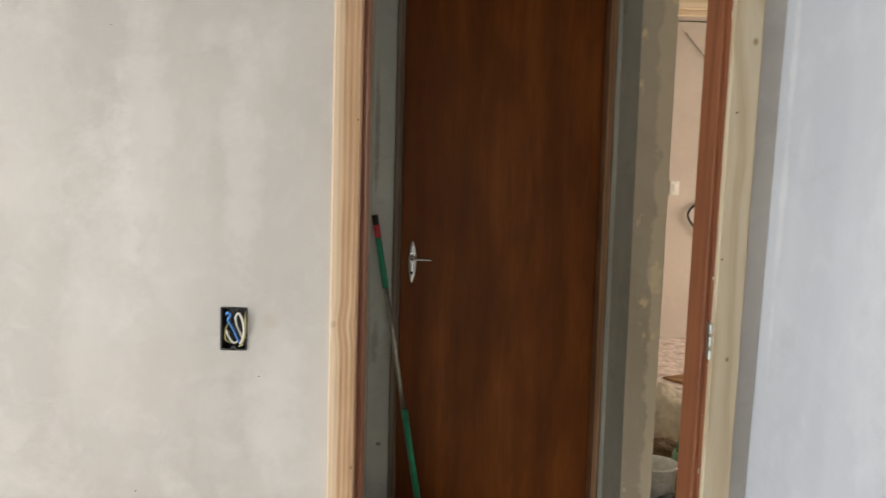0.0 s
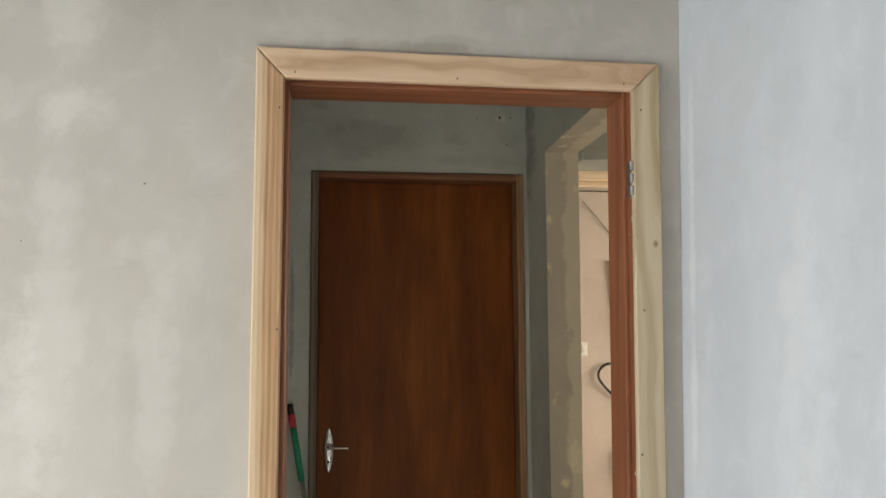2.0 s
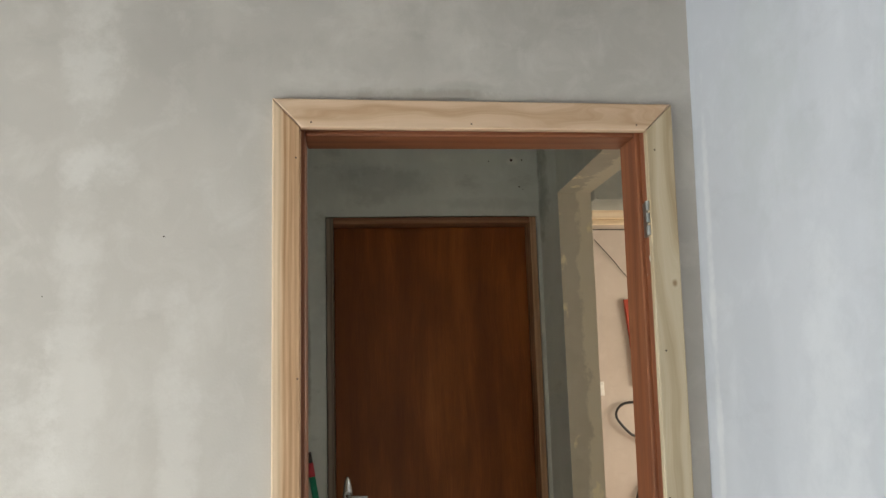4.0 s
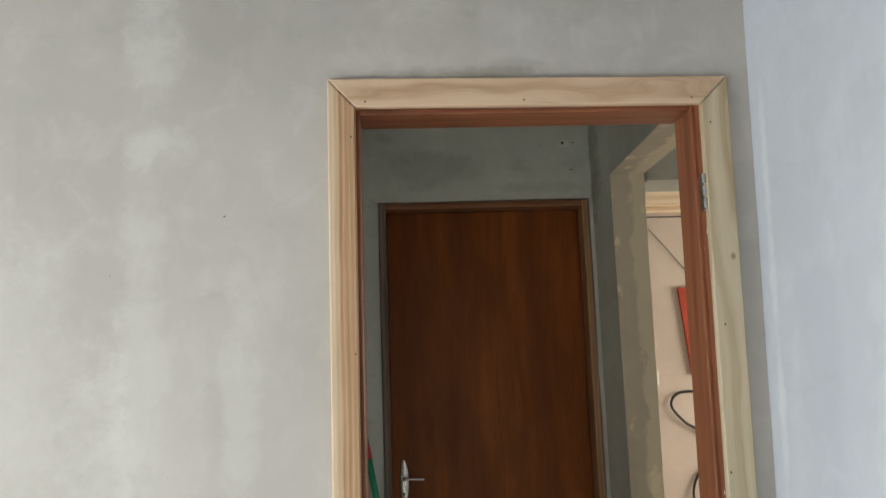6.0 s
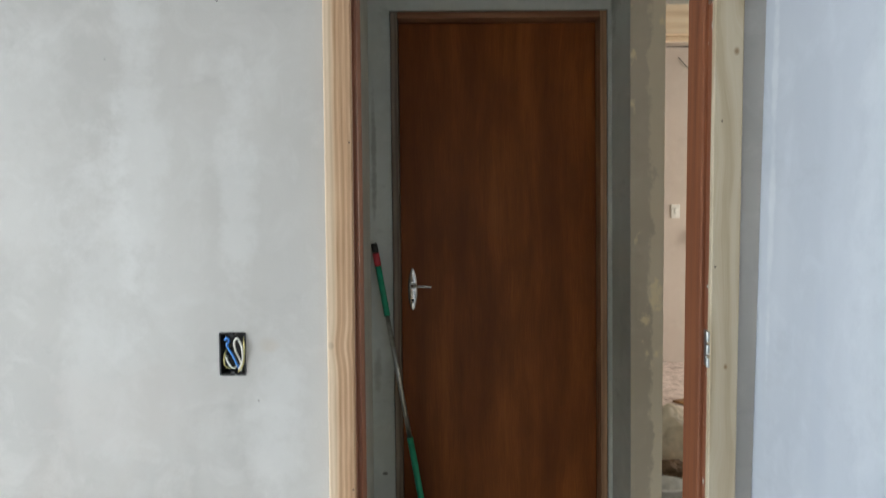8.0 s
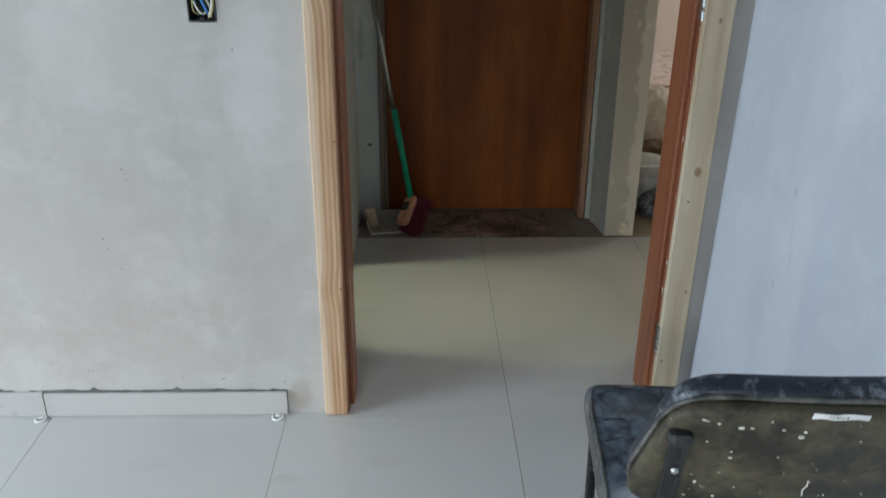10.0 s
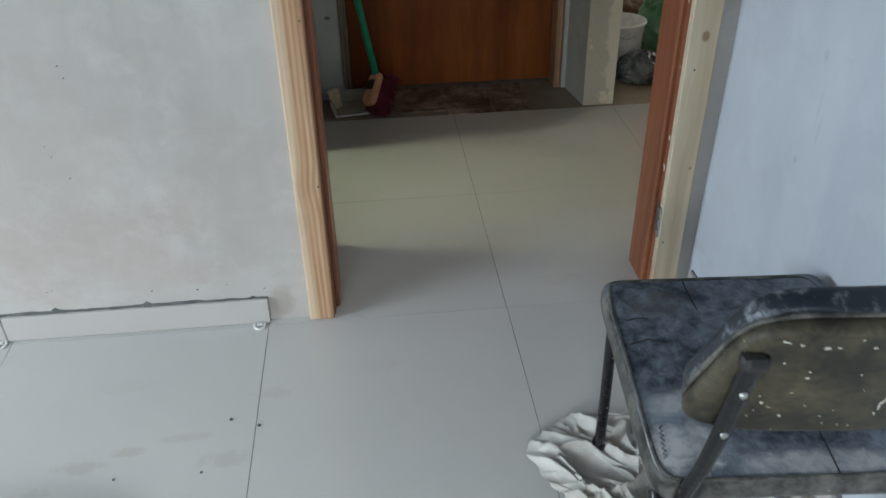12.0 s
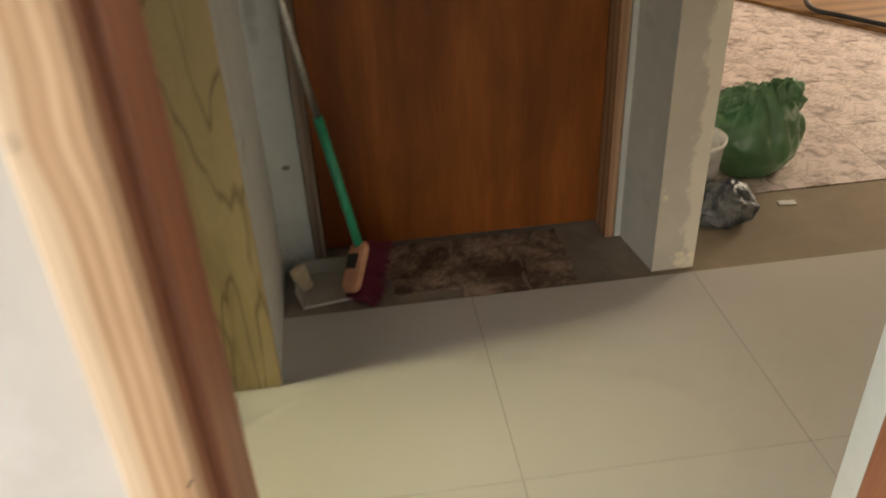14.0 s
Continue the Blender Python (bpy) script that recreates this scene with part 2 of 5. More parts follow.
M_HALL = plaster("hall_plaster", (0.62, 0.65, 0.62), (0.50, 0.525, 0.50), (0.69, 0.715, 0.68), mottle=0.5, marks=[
    # narrow upright strips at x -0.09 and 0.875 put corner shade into the colour
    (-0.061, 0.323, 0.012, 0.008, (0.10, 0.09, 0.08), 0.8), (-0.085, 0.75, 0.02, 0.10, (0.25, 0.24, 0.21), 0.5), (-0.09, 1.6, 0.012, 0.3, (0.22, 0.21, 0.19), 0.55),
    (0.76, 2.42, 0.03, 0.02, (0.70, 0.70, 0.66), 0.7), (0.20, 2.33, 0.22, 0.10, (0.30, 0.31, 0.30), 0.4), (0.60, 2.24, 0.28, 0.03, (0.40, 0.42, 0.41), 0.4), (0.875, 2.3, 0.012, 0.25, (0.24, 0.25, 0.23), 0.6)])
M_PILLAR = plaster("patched_plaster", (0.61, 0.575, 0.49), (0.50, 0.47, 0.395), (0.67, 0.635, 0.55), patch=(0.962, 0.014, (0.81, 0.765, 0.64)), mottle=0.35)
M_BEIGE = plaster("beige_plaster", (0.61, 0.545, 0.50), (0.55, 0.485, 0.44), (0.65, 0.59, 0.545), 0.3)
# kept darker than the wall plaster so less light bounces to the wall tops
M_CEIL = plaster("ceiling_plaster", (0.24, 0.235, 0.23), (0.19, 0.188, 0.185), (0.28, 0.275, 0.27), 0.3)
M_CEMENT = dusty("bare_cement", (0.15, 0.125, 0.10), (0.34, 0.30, 0.25), 9, (0.36, 0.62), 0.85)
M_SCREED = dusty("brown_screed", (0.27, 0.215, 0.15), (0.38, 0.32, 0.235), 8, (0.4, 0.68), 0.8)
M_GROUT = plain("grout", (0.20, 0.19, 0.175), 0.9, vary=0.3)
M_MORTAR = plain("mortar", (0.12, 0.122, 0.118), 0.95, vary=0.35, scale=60, bump_by=0.5)

M_PINE_L = wood("pine_warm", (0.58, 0.395, 0.25), (0.46, 0.285, 0.16), (0.29, 0.155, 0.075), "z", 80, 0.5, 0.5,
                knots=[(-0.452, 1.08, 0.010)], bends=[(0.37, 0.045, 0.006), (1.08, 0.04, 0.006)], bow=0.2, wave_part=0.3, sap=(-0.487, 0.014, (0.72, 0.59, 0.43)))
M_PINE_R = wood("pine_pale", (0.56, 0.48, 0.35), (0.50, 0.41, 0.28), (0.37, 0.275, 0.165), "z", 18, 0.6, 0.3,
                knots=[(0.473, 1.737, 0.012), (0.444, 0.674, 0.013), (0.45, 1.02, 0.008), (0.455, 0.36, 0.006)], bow=1.6)
M_PINE_T = wood("pine_top", (0.66, 0.49, 0.35), (0.60, 0.425, 0.29), (0.40, 0.25, 0.14), "x", 24, 0.55, 0.5, bow=2.2)
M_JAMB = wood("red_jamb", (0.29, 0.112, 0.052), (0.23, 0.083, 0.039), (0.135, 0.047, 0.023), "z", 30, 0.45, 0.5, wave_part=0.16)
M_JAMB_T = wood("red_jamb_top", (0.29, 0.112, 0.052), (0.23, 0.083, 0.039), (0.135, 0.047, 0.023), "x", 30, 0.45, 0.5, wave_part=0.16)
M_DOOR = wood("door_varnish", (0.35, 0.112, 0.023), (0.24, 0.071, 0.016), (0.125, 0.036, 0.010), "z", 5, 0.45, 0.4, bow=1.2, tone=0.0, wave_part=0.05, cloud=0.6, spec=0.2)
M_DUSTFRAME = wood("door_frame_dusty", (0.27, 0.22, 0.175), (0.21, 0.165, 0.13), (0.11, 0.08, 0.06), "z", 40, 0.7)
M_DARKFRAME = wood("door_frame_varnish", (0.48, 0.31, 0.19), (0.40, 0.235, 0.135), (0.22, 0.11, 0.06), "z", 40, 0.55)
M_DARKFRAME_T = wood("door_frame_varnish_top", (0.33, 0.165, 0.088), (0.26, 0.115, 0.06), (0.13, 0.055, 0.03), "x", 40, 0.5)
M_YELLOW = wood("yellow_pine", (0.52, 0.41, 0.21), (0.46, 0.355, 0.175), (0.29, 0.21, 0.09), "z", 6, 0.5, 0.3, bow=4.0, wave_part=0.2, vein=0.7)
M_CHROME = plain("chrome", (0.62, 0.61, 0.59), 0.20, 1.0, 0.05)
M_STEEL = plain("zinc_steel", (0.45, 0.46, 0.44), 0.35, 1.0, 0.25, 80)
M_BLACK = plain("black_plastic", (0.016, 0.016, 0.017), 0.45)
M_NAIL = plain("nail_hole", (0.05, 0.035, 0.025), 0.8)
M_WHITEP = plain("white_plastic", (0.78, 0.78, 0.76), 0.4)
M_DUSTSPLASH = plain("white_splash", (0.58, 0.56, 0.50), 0.9, vary=0.3, scale=400)


def tile_material(name, colour, rough, smears=()):
    m, nt, b = material(name, rough, spec=0.5)
    info = nt.nodes.new("ShaderNodeObjectInfo")
    add = nt.nodes.new("ShaderNodeVectorMath")
    nt.links.new(coords(nt), add.inputs[0])
    nt.links.new(info.outputs["Location"], add.inputs[1])
    at = add.outputs[0]
    c = mix(nt, colour, [v * 0.93 for v in colour], info.outputs["Random"])
    cloud = ramp(nt, noise_at(nt, at, 3.0, 5, 0.6), [(0.35, 0), (0.75, 0.22)])
    c = mix(nt, c, [v * 0.78 for v in colour], cloud)
    scuff = ramp(nt, noise_at(nt, at, 7, 7, 0.72, 0.8), [(0.64, 0), (0.78, 0.2)])
    c = mix(nt, c, (0.32, 0.29, 0.26), scuff)
    crumbs = ramp(nt, noise_at(nt, at, 120, 2, 0.5), [(0.79, 0), (0.82, 0.6)])
    c = mix(nt, c, (0.22, 0.20, 0.18), crumbs)
    sep = nt.nodes.new("ShaderNodeSeparateXYZ")
    nt.links.new(at, sep.inputs[0])
    wob = math_node(nt, "SUBTRACT", noise_at(nt, at, 22, 6, 0.7), 0.5)
    for x, y, rx, ry, amount in smears:
        dx = math_node(nt, "MULTIPLY", math_node(nt, "SUBTRACT", sep.outputs[0], x), 1 / rx)
        dy = math_node(nt, "MULTIPLY", math_node(nt, "SUBTRACT", sep.outputs[1], y), 1 / ry)
        d = math_node(nt, "ADD", math_node(nt, "MULTIPLY", dx, dx), math_node(nt, "MULTIPLY", dy, dy))
        d = math_node(nt, "ADD", d, math_node(nt, "MULTIPLY", wob, 5.0))
        c = mix(nt, c, (0.36, 0.29, 0.23), ramp(nt, d, [(0.1, amount), (1.0, 0)]))
    finish(nt, b, c)
    r = ramp(nt, noise_at(nt, at, 4, 4, 0.6), [(0.35, rough * 0.9), (0.7, min(1, rough * 1.5))])
    nt.links.new(r, b.inputs["Roughness"])
    return m


M_TILE = tile_material("pale_tile", (0.57, 0.565, 0.54), 0.13, [(-0.55, 1.51, 0.05, 0.02, 0.30), (-0.455, 1.545, 0.04, 0.018, 0.30), (-0.26, 1.505, 0.06, 0.03, 0.23), (-0.35, 1.57, 0.06, 0.015, 0.20), (-0.17, 1.69, 0.05, 0.02, 0.20), (-0.62, 1.44, 0.05, 0.03, 0.20), (0.05, 1.75, 0.08, 0.03, 0.12), (0.55, 2.05, 0.07, 0.03, 0.12), (-0.5, 1.75, 0.08, 0.03, 0.10)])
M_SKIRT = tile_material("skirting_tile", (0.50, 0.475, 0.45), 0.3)


def stone_material(name, pale, mid, dark, dirt):
    """Old ceramic with a swirled stone print."""
    m, nt, b = material(name, 0.5)
    w = noise_at(nt, coords(nt), 10.0, 7, 0.68, 0.7)
    c = ramp(nt, w, [(0.36, dark), (0.43, mid), (0.52, pale), (0.68, mid)])
    crack = math_node(nt, "ABSOLUTE", math_node(nt, "SUBTRACT", noise_at(nt, coords(nt, (1, 1, 1), (4, 1, 1)), 13, 5, 0.7, 0.9), 0.5))
    c = mix(nt, c, dark, ramp(nt, crack, [(0.0, 0.7), (0.035, 0)]))
    if dirt:
        c = mix(nt, c, (0.045, 0.032, 0.024), ramp(nt, noise_at(nt, coords(nt, (1, 1, 1), (1, 6, 1)), 7, 7, 0.75, 0.5), [(0.42, 0), (0.6, 0.92)]))
    finish(nt, b, c)
    bump(nt, b, w, 0.15, 0.002)
    return m


M_STONE = stone_material("stone_print", (0.72, 0.62, 0.585), (0.55, 0.45, 0.41), (0.22, 0.16, 0.14), False)
M_STONE_OLD = stone_material("stone_print_dirty", (0.40, 0.32, 0.25), (0.27, 0.20, 0.155), (0.085, 0.06, 0.045), True)


# ---- building helpers ----
ORIGIN = {}


def box(bm, x0, x1, y0, y1, z0, z1, bevel=0.0):
    got = bmesh.ops.create_cube(bm, size=1.0, matrix=Matrix.Translation(((x0 + x1) / 2, (y0 + y1) / 2, (z0 + z1) / 2)) @ Matrix.Diagonal((x1 - x0, y1 - y0, z1 - z0, 1)))
    vs = got["verts"]
    if bevel:
        es = {e for v in vs for e in v.link_edges}
        out = bmesh.ops.bevel(bm, geom=list(es), offset=bevel, segments=2, profile=0.5, affect="EDGES")
        vs = out["verts"]
    return vs


def tube(bm, pts, radius, sides=10, flat=1.0, side=(1, 0, 0)):
    """A round or oval tube through points."""
    pts = [Vector(p) for p in pts]
    rings = []
    for i, p in enumerate(pts):
        d = (pts[min(i + 1, len(pts) - 1)] - pts[max(i - 1, 0)]).normalized()
        s = Vector(side) - d * d.dot(Vector(side))
        s = s.normalized() if s.length > 1e-4 else d.orthogonal().normalized()
        u = d.cross(s)
        rings.append([bm.verts.new(p + s * radius * flat * math.cos(a) + u * radius * math.sin(a)) for a in (2 * math.pi * k / sides for k in range(sides))])
    for a, b in zip(rings, rings[1:]):
        for k in range(sides):
            bm.faces.new((a[k], a[(k + 1) % sides], b[(k + 1) % sides], b[k]))
    bm.faces.new(rings[0][::-1])
    bm.faces.new(rings[-1])


def curve_pts(ctrl, n=8):
    """Points along a smooth line through ctrl."""
    c = [Vector(p) for p in ctrl]
    out = []
    for i in range(len(c) - 1):
        p0, p1, p2, p3 = c[max(i - 1, 0)], c[i], c[i + 1], c[min(i + 2, len(c) - 1)]
        for k in range(n):
            t = k / n
            out.append(0.5 * ((2 * p1) + (p2 - p0) * t + (2 * p0 - 5 * p1 + 4 * p2 - p3) * t * t + (3 * p1 - p0 - 3 * p2 + p3) * t ** 3))
    return out + [c[-1]]


def mesh_from(name, bm, mat, smooth=False):
    bmesh.ops.recalc_face_normals(bm, faces=bm.faces)
    me = bpy.data.meshes.new(name)
    bm.to_mesh(me)
    bm.free()
    for m in (mat if isinstance(mat, (list, tuple)) else [mat]):
        me.materials.append(m)
    if smooth:
        for p in me.polygons:
            p.use_smooth = True
    return me


def setting(name, bm, mat, label, category, smooth=False):
    ob = new(name, mesh_from(name, bm, mat, smooth))
    ORIGIN[ob.name] = Vector((0, 0, 0))
    return tagged(ob, label, category, kind="structure")


def thing(name, base, label, category, group="", kind=""):
    ob = new(name)
    ob.location = base
    ob.empty_display_size = 0.05
    ORIGIN[ob.name] = Vector(base)
    return tagged(ob, label, category, group, kind)


def part(name, bm, mat, parent, label="", smooth=False):
    """One mesh, given in world places, under a thing or a part."""
    o = ORIGIN[parent.name]
    bmesh.ops.translate(bm, verts=bm.verts, vec=-o)
    ob = new(name, mesh_from(name, bm, mat, smooth))
    ob.parent = parent
    ORIGIN[ob.name] = o
    return tagged(ob, label)


def slab_with_holes(bm, axis, t0, t1, us, vs, holes):
    """A wall of thickness t0..t1 across an axis (x or y), cut along us and vs, with openings (u0, u1, v0, v1) left out."""
    us = sorted({*us, *(h[k] for h in holes for k in (0, 1))})
    vs = sorted({*vs, *(h[k] for h in holes for k in (2, 3))})
    keep = {}
    for i in range(len(us) - 1):
        for j in range(len(vs) - 1):
            cu, cv = (us[i] + us[i + 1]) / 2, (vs[j] + vs[j + 1]) / 2
            keep[i, j] = not any(h[0] < cu < h[1] and h[2] < cv < h[3] for h in holes)
    cache = {}

    def vert(i, j, t):
        if (i, j, t) not in cache:
            p = (us[i], t, vs[j]) if axis == "y" else (t, us[i], vs[j])
            cache[i, j, t] = bm.verts.new(p)
        return cache[i, j, t]
    for (i, j), k in keep.items():
        if not k:
            continue
        for t in (t0, t1):
            bm.faces.new((vert(i, j, t), vert(i + 1, j, t), vert(i + 1, j + 1, t), vert(i, j + 1, t)))
        for di, dj, a, b in ((-1, 0, (i, j), (i, j + 1)), (1, 0, (i + 1, j), (i + 1, j + 1)), (0, -1, (i, j), (i + 1, j)), (0, 1, (i, j + 1), (i + 1, j + 1))):
            if not keep.get((i + di, j + dj), False):
                bm.faces.new((vert(*a, t0), vert(*b, t0), vert(*b, t1), vert(*a, t1)))


# ---- large structure ----
YW = 1.963           # face of the wall with the new door frame
ROOM_W, ROOM_S = -3.3, -2.4

bm = bmesh.new()
slab_with_holes(bm, "y", YW, 2.11, (ROOM_W - 0.15, 1.0), (-0.02, 2.62), [(-0.066, 0.848, -0.02, 2.145), (-0.349, -0.290, 1.012, 1.110)])
for v in bm.verts:
    if 0.84 < v.co.x < 0.85:
        v.co.x = 0.8165 + 0.0148 * v.co.z
setting("wall_north", bm, M_WALL, "grey cement-plastered wall with a doorway and socket hole", "wall")

bm = bmesh.new()
slab_with_holes(bm, "x", 0.860, 1.015, (ROOM_S - 0.15, 1.9632), (-0.02, 2.62), [])
for v in bm.verts:
    if v.co.x < 0.9:
        v.co.x += 0.0255 * v.co.z
setting("wall_east", bm, M_WALL_E, "pale bluish plastered side wall beside the doorway", "wall")

bm = bmesh.new()
slab_with_holes(bm, "y", ROOM_S - 0.15, ROOM_S, (ROOM_W - 0.15, 1.0), (-0.02, 2.62), [(-1.60, -0.30, 0.72, 1.98)])
setting("wall_south", bm, M_WALL, "grey plastered wall with a wide window opening", "wall")
bm = bmesh.new()
slab_with_holes(bm, "x", ROOM_W - 0.15, ROOM_W, (ROOM_S, YW), (-0.02, 2.62), [(-0.30, 1.40, 0.62, 1.82)])
setting("wall_west", bm, M_WALL, "grey plastered wall with a window opening", "wall")

bm = bmesh.new()
slab_with_holes(bm, "x", 0.896, 1.028, (2.1098, 3.40, 8.3), (-0.02, 4.1), [(2.30, 3.203, -0.02, 2.24)])
for v in bm.verts:
    if v.co.x < 0.9 and v.co.y > 3.3:
        v.co.x = 0.868
    if v.co.x < 0.9 and v.co.y < 2.31 and v.co.z < 2.3:
        v.co.x = 0.883
    if v.co.x > 1.02:
        v.co.x = 1.013 + 0.008 * v.co.z
for f in bm.faces:
    c = f.calc_center_median()
    if 0.9 < c.x < 1.02 and 2.29 < c.y < 3.21 and c.z < 2.25:
        f.material_index = 1
setting("wall_hall_east", bm, [M_HALL, M_PILLAR], "hall wall with a wide opening and patched plaster edges", "wall")

bm = bmesh.new()
slab_with_holes(bm, "x", -0.23, -0.107, (2.1098, 3.70), (-0.02, 2.62), [(2.282, 2.934, -0.02, 2.12)])
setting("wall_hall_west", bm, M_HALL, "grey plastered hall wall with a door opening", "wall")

bm = bmesh.new()
slab_with_holes(bm, "y", 3.398, 3.62, (-0.107, 0.90), (-0.02, 2.62), [(-0.0195, 0.852, -0.02, 2.187)])
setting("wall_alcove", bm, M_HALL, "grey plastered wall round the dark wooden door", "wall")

# unseen slab, added to keep sky light out of the gap round the leaf
bm = bmesh.new()
box(bm, -0.107, 0.90, 3.6205, 3.70, -0.02, 2.62)
setting("wall_behind_door", bm, M_HALL, "unseen plastered panel added behind the door to stop sky light", "wall")

# west room behind the hall's other door
bm = bmesh.new()
slab_with_holes(bm, "x", -2.15, -2.0, (2.11, 3.70), (-0.02, 2.62), [(2.43, 2.89, 0.95, 2.05)])
setting("wall_room_west", bm, M_HALL, "plastered wall with a narrow window opening", "wall")
bm = bmesh.new()
slab_with_holes(bm, "y", 3.552, 3.70, (-2.0, -0.23), (-0.02, 2.62), [])
setting("wall_room_north", bm, M_HALL, "grey plastered plain wall", "wall")

# east room
bm = bmesh.new()
slab_with_holes(bm, "y", 7.56, 7.75, (1.015, 5.6), (-0.02, 4.1), [])
setting("wall_east_room_north", bm, M_BEIGE, "beige plastered far wall of the next room", "wall")
bm = bmesh.new()
slab_with_holes(bm, "x", 5.45, 5.6, (1.2, 7.5598), (-0.02, 4.1), [(5.25, 7.35, 0.85, 2.35), (1.6, 2.6, 0.95, 2.25)])
setting("wall_east_room_east", bm, M_BEIGE, "beige plastered wall with two window openings, the south one added for a fill lamp", "wall")
bm = bmesh.new()
slab_with_holes(bm, "y", 1.05, 1.2, (1.015, 5.6), (-0.02, 4.1), [])
setting("wall_east_room_south", bm, M_BEIGE, "beige plastered plain wall", "wall")
bm = bmesh.new()
box(bm, 1.046, 5.45, 3.20, 3.42, 2.211, 4.098, 0.004)
setting("beam", bm, M_HALL, "grey plastered downstand beam where a wall was taken out", "beam")
bm = bmesh.new()
box(bm, 1.015, 5.6, 1.05, 7.75, 4.1, 4.2)
setting("ceiling_east_room", bm, M_CEIL, "high grey ceiling of the next room", "ceiling")

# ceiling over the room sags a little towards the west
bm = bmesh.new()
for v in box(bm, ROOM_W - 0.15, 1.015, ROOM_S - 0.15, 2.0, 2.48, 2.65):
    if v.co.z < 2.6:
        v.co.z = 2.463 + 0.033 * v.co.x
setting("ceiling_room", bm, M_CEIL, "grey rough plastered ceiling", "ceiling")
bm = bmesh.new()
box(bm, -2.15, 1.0, 2.0, 3.70, 2.6, 2.7)
setting("ceiling_hall", bm, M_HALL, "grey plastered hall ceiling", "ceiling")

# floors: grout bed under the tiles, bare cement in the alcove, screed, old stone-print tiles
bm = bmesh.new()
box(bm, ROOM_W - 0.15, 1.015, ROOM_S - 0.15, 3.177, -0.08, -0.0009)
box(bm, 1.0152, 5.6, 1.05, 3.177, -0.08, -0.0009)
floor = setting("floor", bm, M_GROUT, "pale glossy large-format tiles with thin dark joints", "floor")
bm = bmesh.new()
box(bm, -0.12, 0.95, 3.177, 3.70, -0.08, -0.004)
box(bm, -2.15, -0.12, 3.177, 3.70, -0.08, -0.006)
setting("floor_alcove", bm, M_CEMENT, "bare dirty grey cement at the door threshold", "floor")
bm = bmesh.new()
box(bm, 0.95, 5.6, 3.177, 3.552, -0.08, -0.004)
setting("floor_strip", bm, M_SCREED, "strip of bare brown screed", "floor")
bm = bmesh.new()
box(bm, 0.95, 5.6, 3.552, 7.75, -0.08, -0.006)
floor_stone = setting("floor_east_room", bm, M_SCREED, "old pinkish tiles with a swirled stone print", "floor")


# ---- door frame with its casing ----
door_1 = thing("door_1", (0.36, 2.0, 0), "new door frame of reddish wood with raw pine casing, without its leaf", "door frame", kind="structure")
CY0, CY1 = 1.944, 1.9626
bm = bmesh.new()
box(bm, -0.066, -0.0395, 1.9628, 1.998, 0, 2.145, 0.002)
box(bm, -0.0658, -0.0285, 1.996, 2.112, 0, 2.145, 0.005)
jl = part("jamb", bm, M_JAMB, door_1)
bm = bmesh.new()
box(bm, 0.765, 0.848, 1.9628, 1.997, 0, 2.145, 0.002)
box(bm, 0.7535, 0.8478, 1.996, 2.112, 0, 2.145, 0.005)
for v in bm.verts:
    v.co.x += 0.0115 * v.co.z if v.co.x < 0.8 else 0.0147 * v.co.z - 0.032
jr = part("jamb", bm, M_JAMB, door_1, "reddish jamb with plaster specks")
bm = bmesh.new()
box(bm, -0.039, 0.789, 1.9628, 1.998, 2.118, 2.1452, 0.002)
box(bm, -0.028, 0.777, 1.996, 2.1125, 2.1075, 2.1453, 0.004)
part("head_jamb", bm, M_JAMB_T, door_1)

# casing: three boards mitred at the corners, edges eased
def casing_board(corners, bevel=0.0035):
    bm = bmesh.new()
    lo = [bm.verts.new((x, CY1, z)) for x, z in corners]
    hi = [bm.verts.new((x, CY0, z)) for x, z in corners]
    bm.faces.new(lo[::-1])
    front = bm.faces.new(hi)
    for k in range(4):
        bm.faces.new((lo[k], lo[(k + 1) % 4], hi[(k + 1) % 4], hi[k]))
    bmesh.ops.bevel(bm, geom=list(front.edges), offset=bevel, segments=3, profile=0.5, affect="EDGES")
    return bm


left = part("casing_board", casing_board([(-0.102, 0.001), (-0.0425, 0.001), (-0.0355, 2.112), (-0.100, 2.1815)], 0.005), M_PINE_L, door_1, "warm striped pine board")
right = part("casing_board", casing_board([(0.7605, 0.001), (0.824, 0.001), (0.8565, 2.175), (0.788, 2.108)]), M_PINE_R, door_1, "pale knotty pine board")
top = part("casing_board", casing_board([(-0.0347, 2.1125), (0.7873, 2.1085), (0.8555, 2.1757), (-0.0992, 2.182)]), M_PINE_T, door_1, "pale pine head board")


def nail(parent, x, z):
    bm = bmesh.new()
    bmesh.ops.create_cone(bm, cap_ends=True, segments=8, radius1=0.0022, radius2=0.0022, depth=0.002, matrix=Matrix.Translation((x, CY0 - 0.0003, z)) @ Matrix.Rotation(radians(90), 4, "X"))
    part("nail", bm, M_NAIL, parent)


for x, z in ((-0.012, 2.124), (0.362, 2.122), (0.765, 2.122)):
    nail(top, x, z)
for x, z in ((-0.046, 2.04), (-0.044, 1.54), (-0.046, 0.748), (-0.046, 0.373)):
    nail(left, x, z)
for x, z in ((0.806, 2.06), (0.80, 1.58), (0.785, 1.25), (0.79, 0.60), (0.775, 0.16)):
    nail(right, x, z)


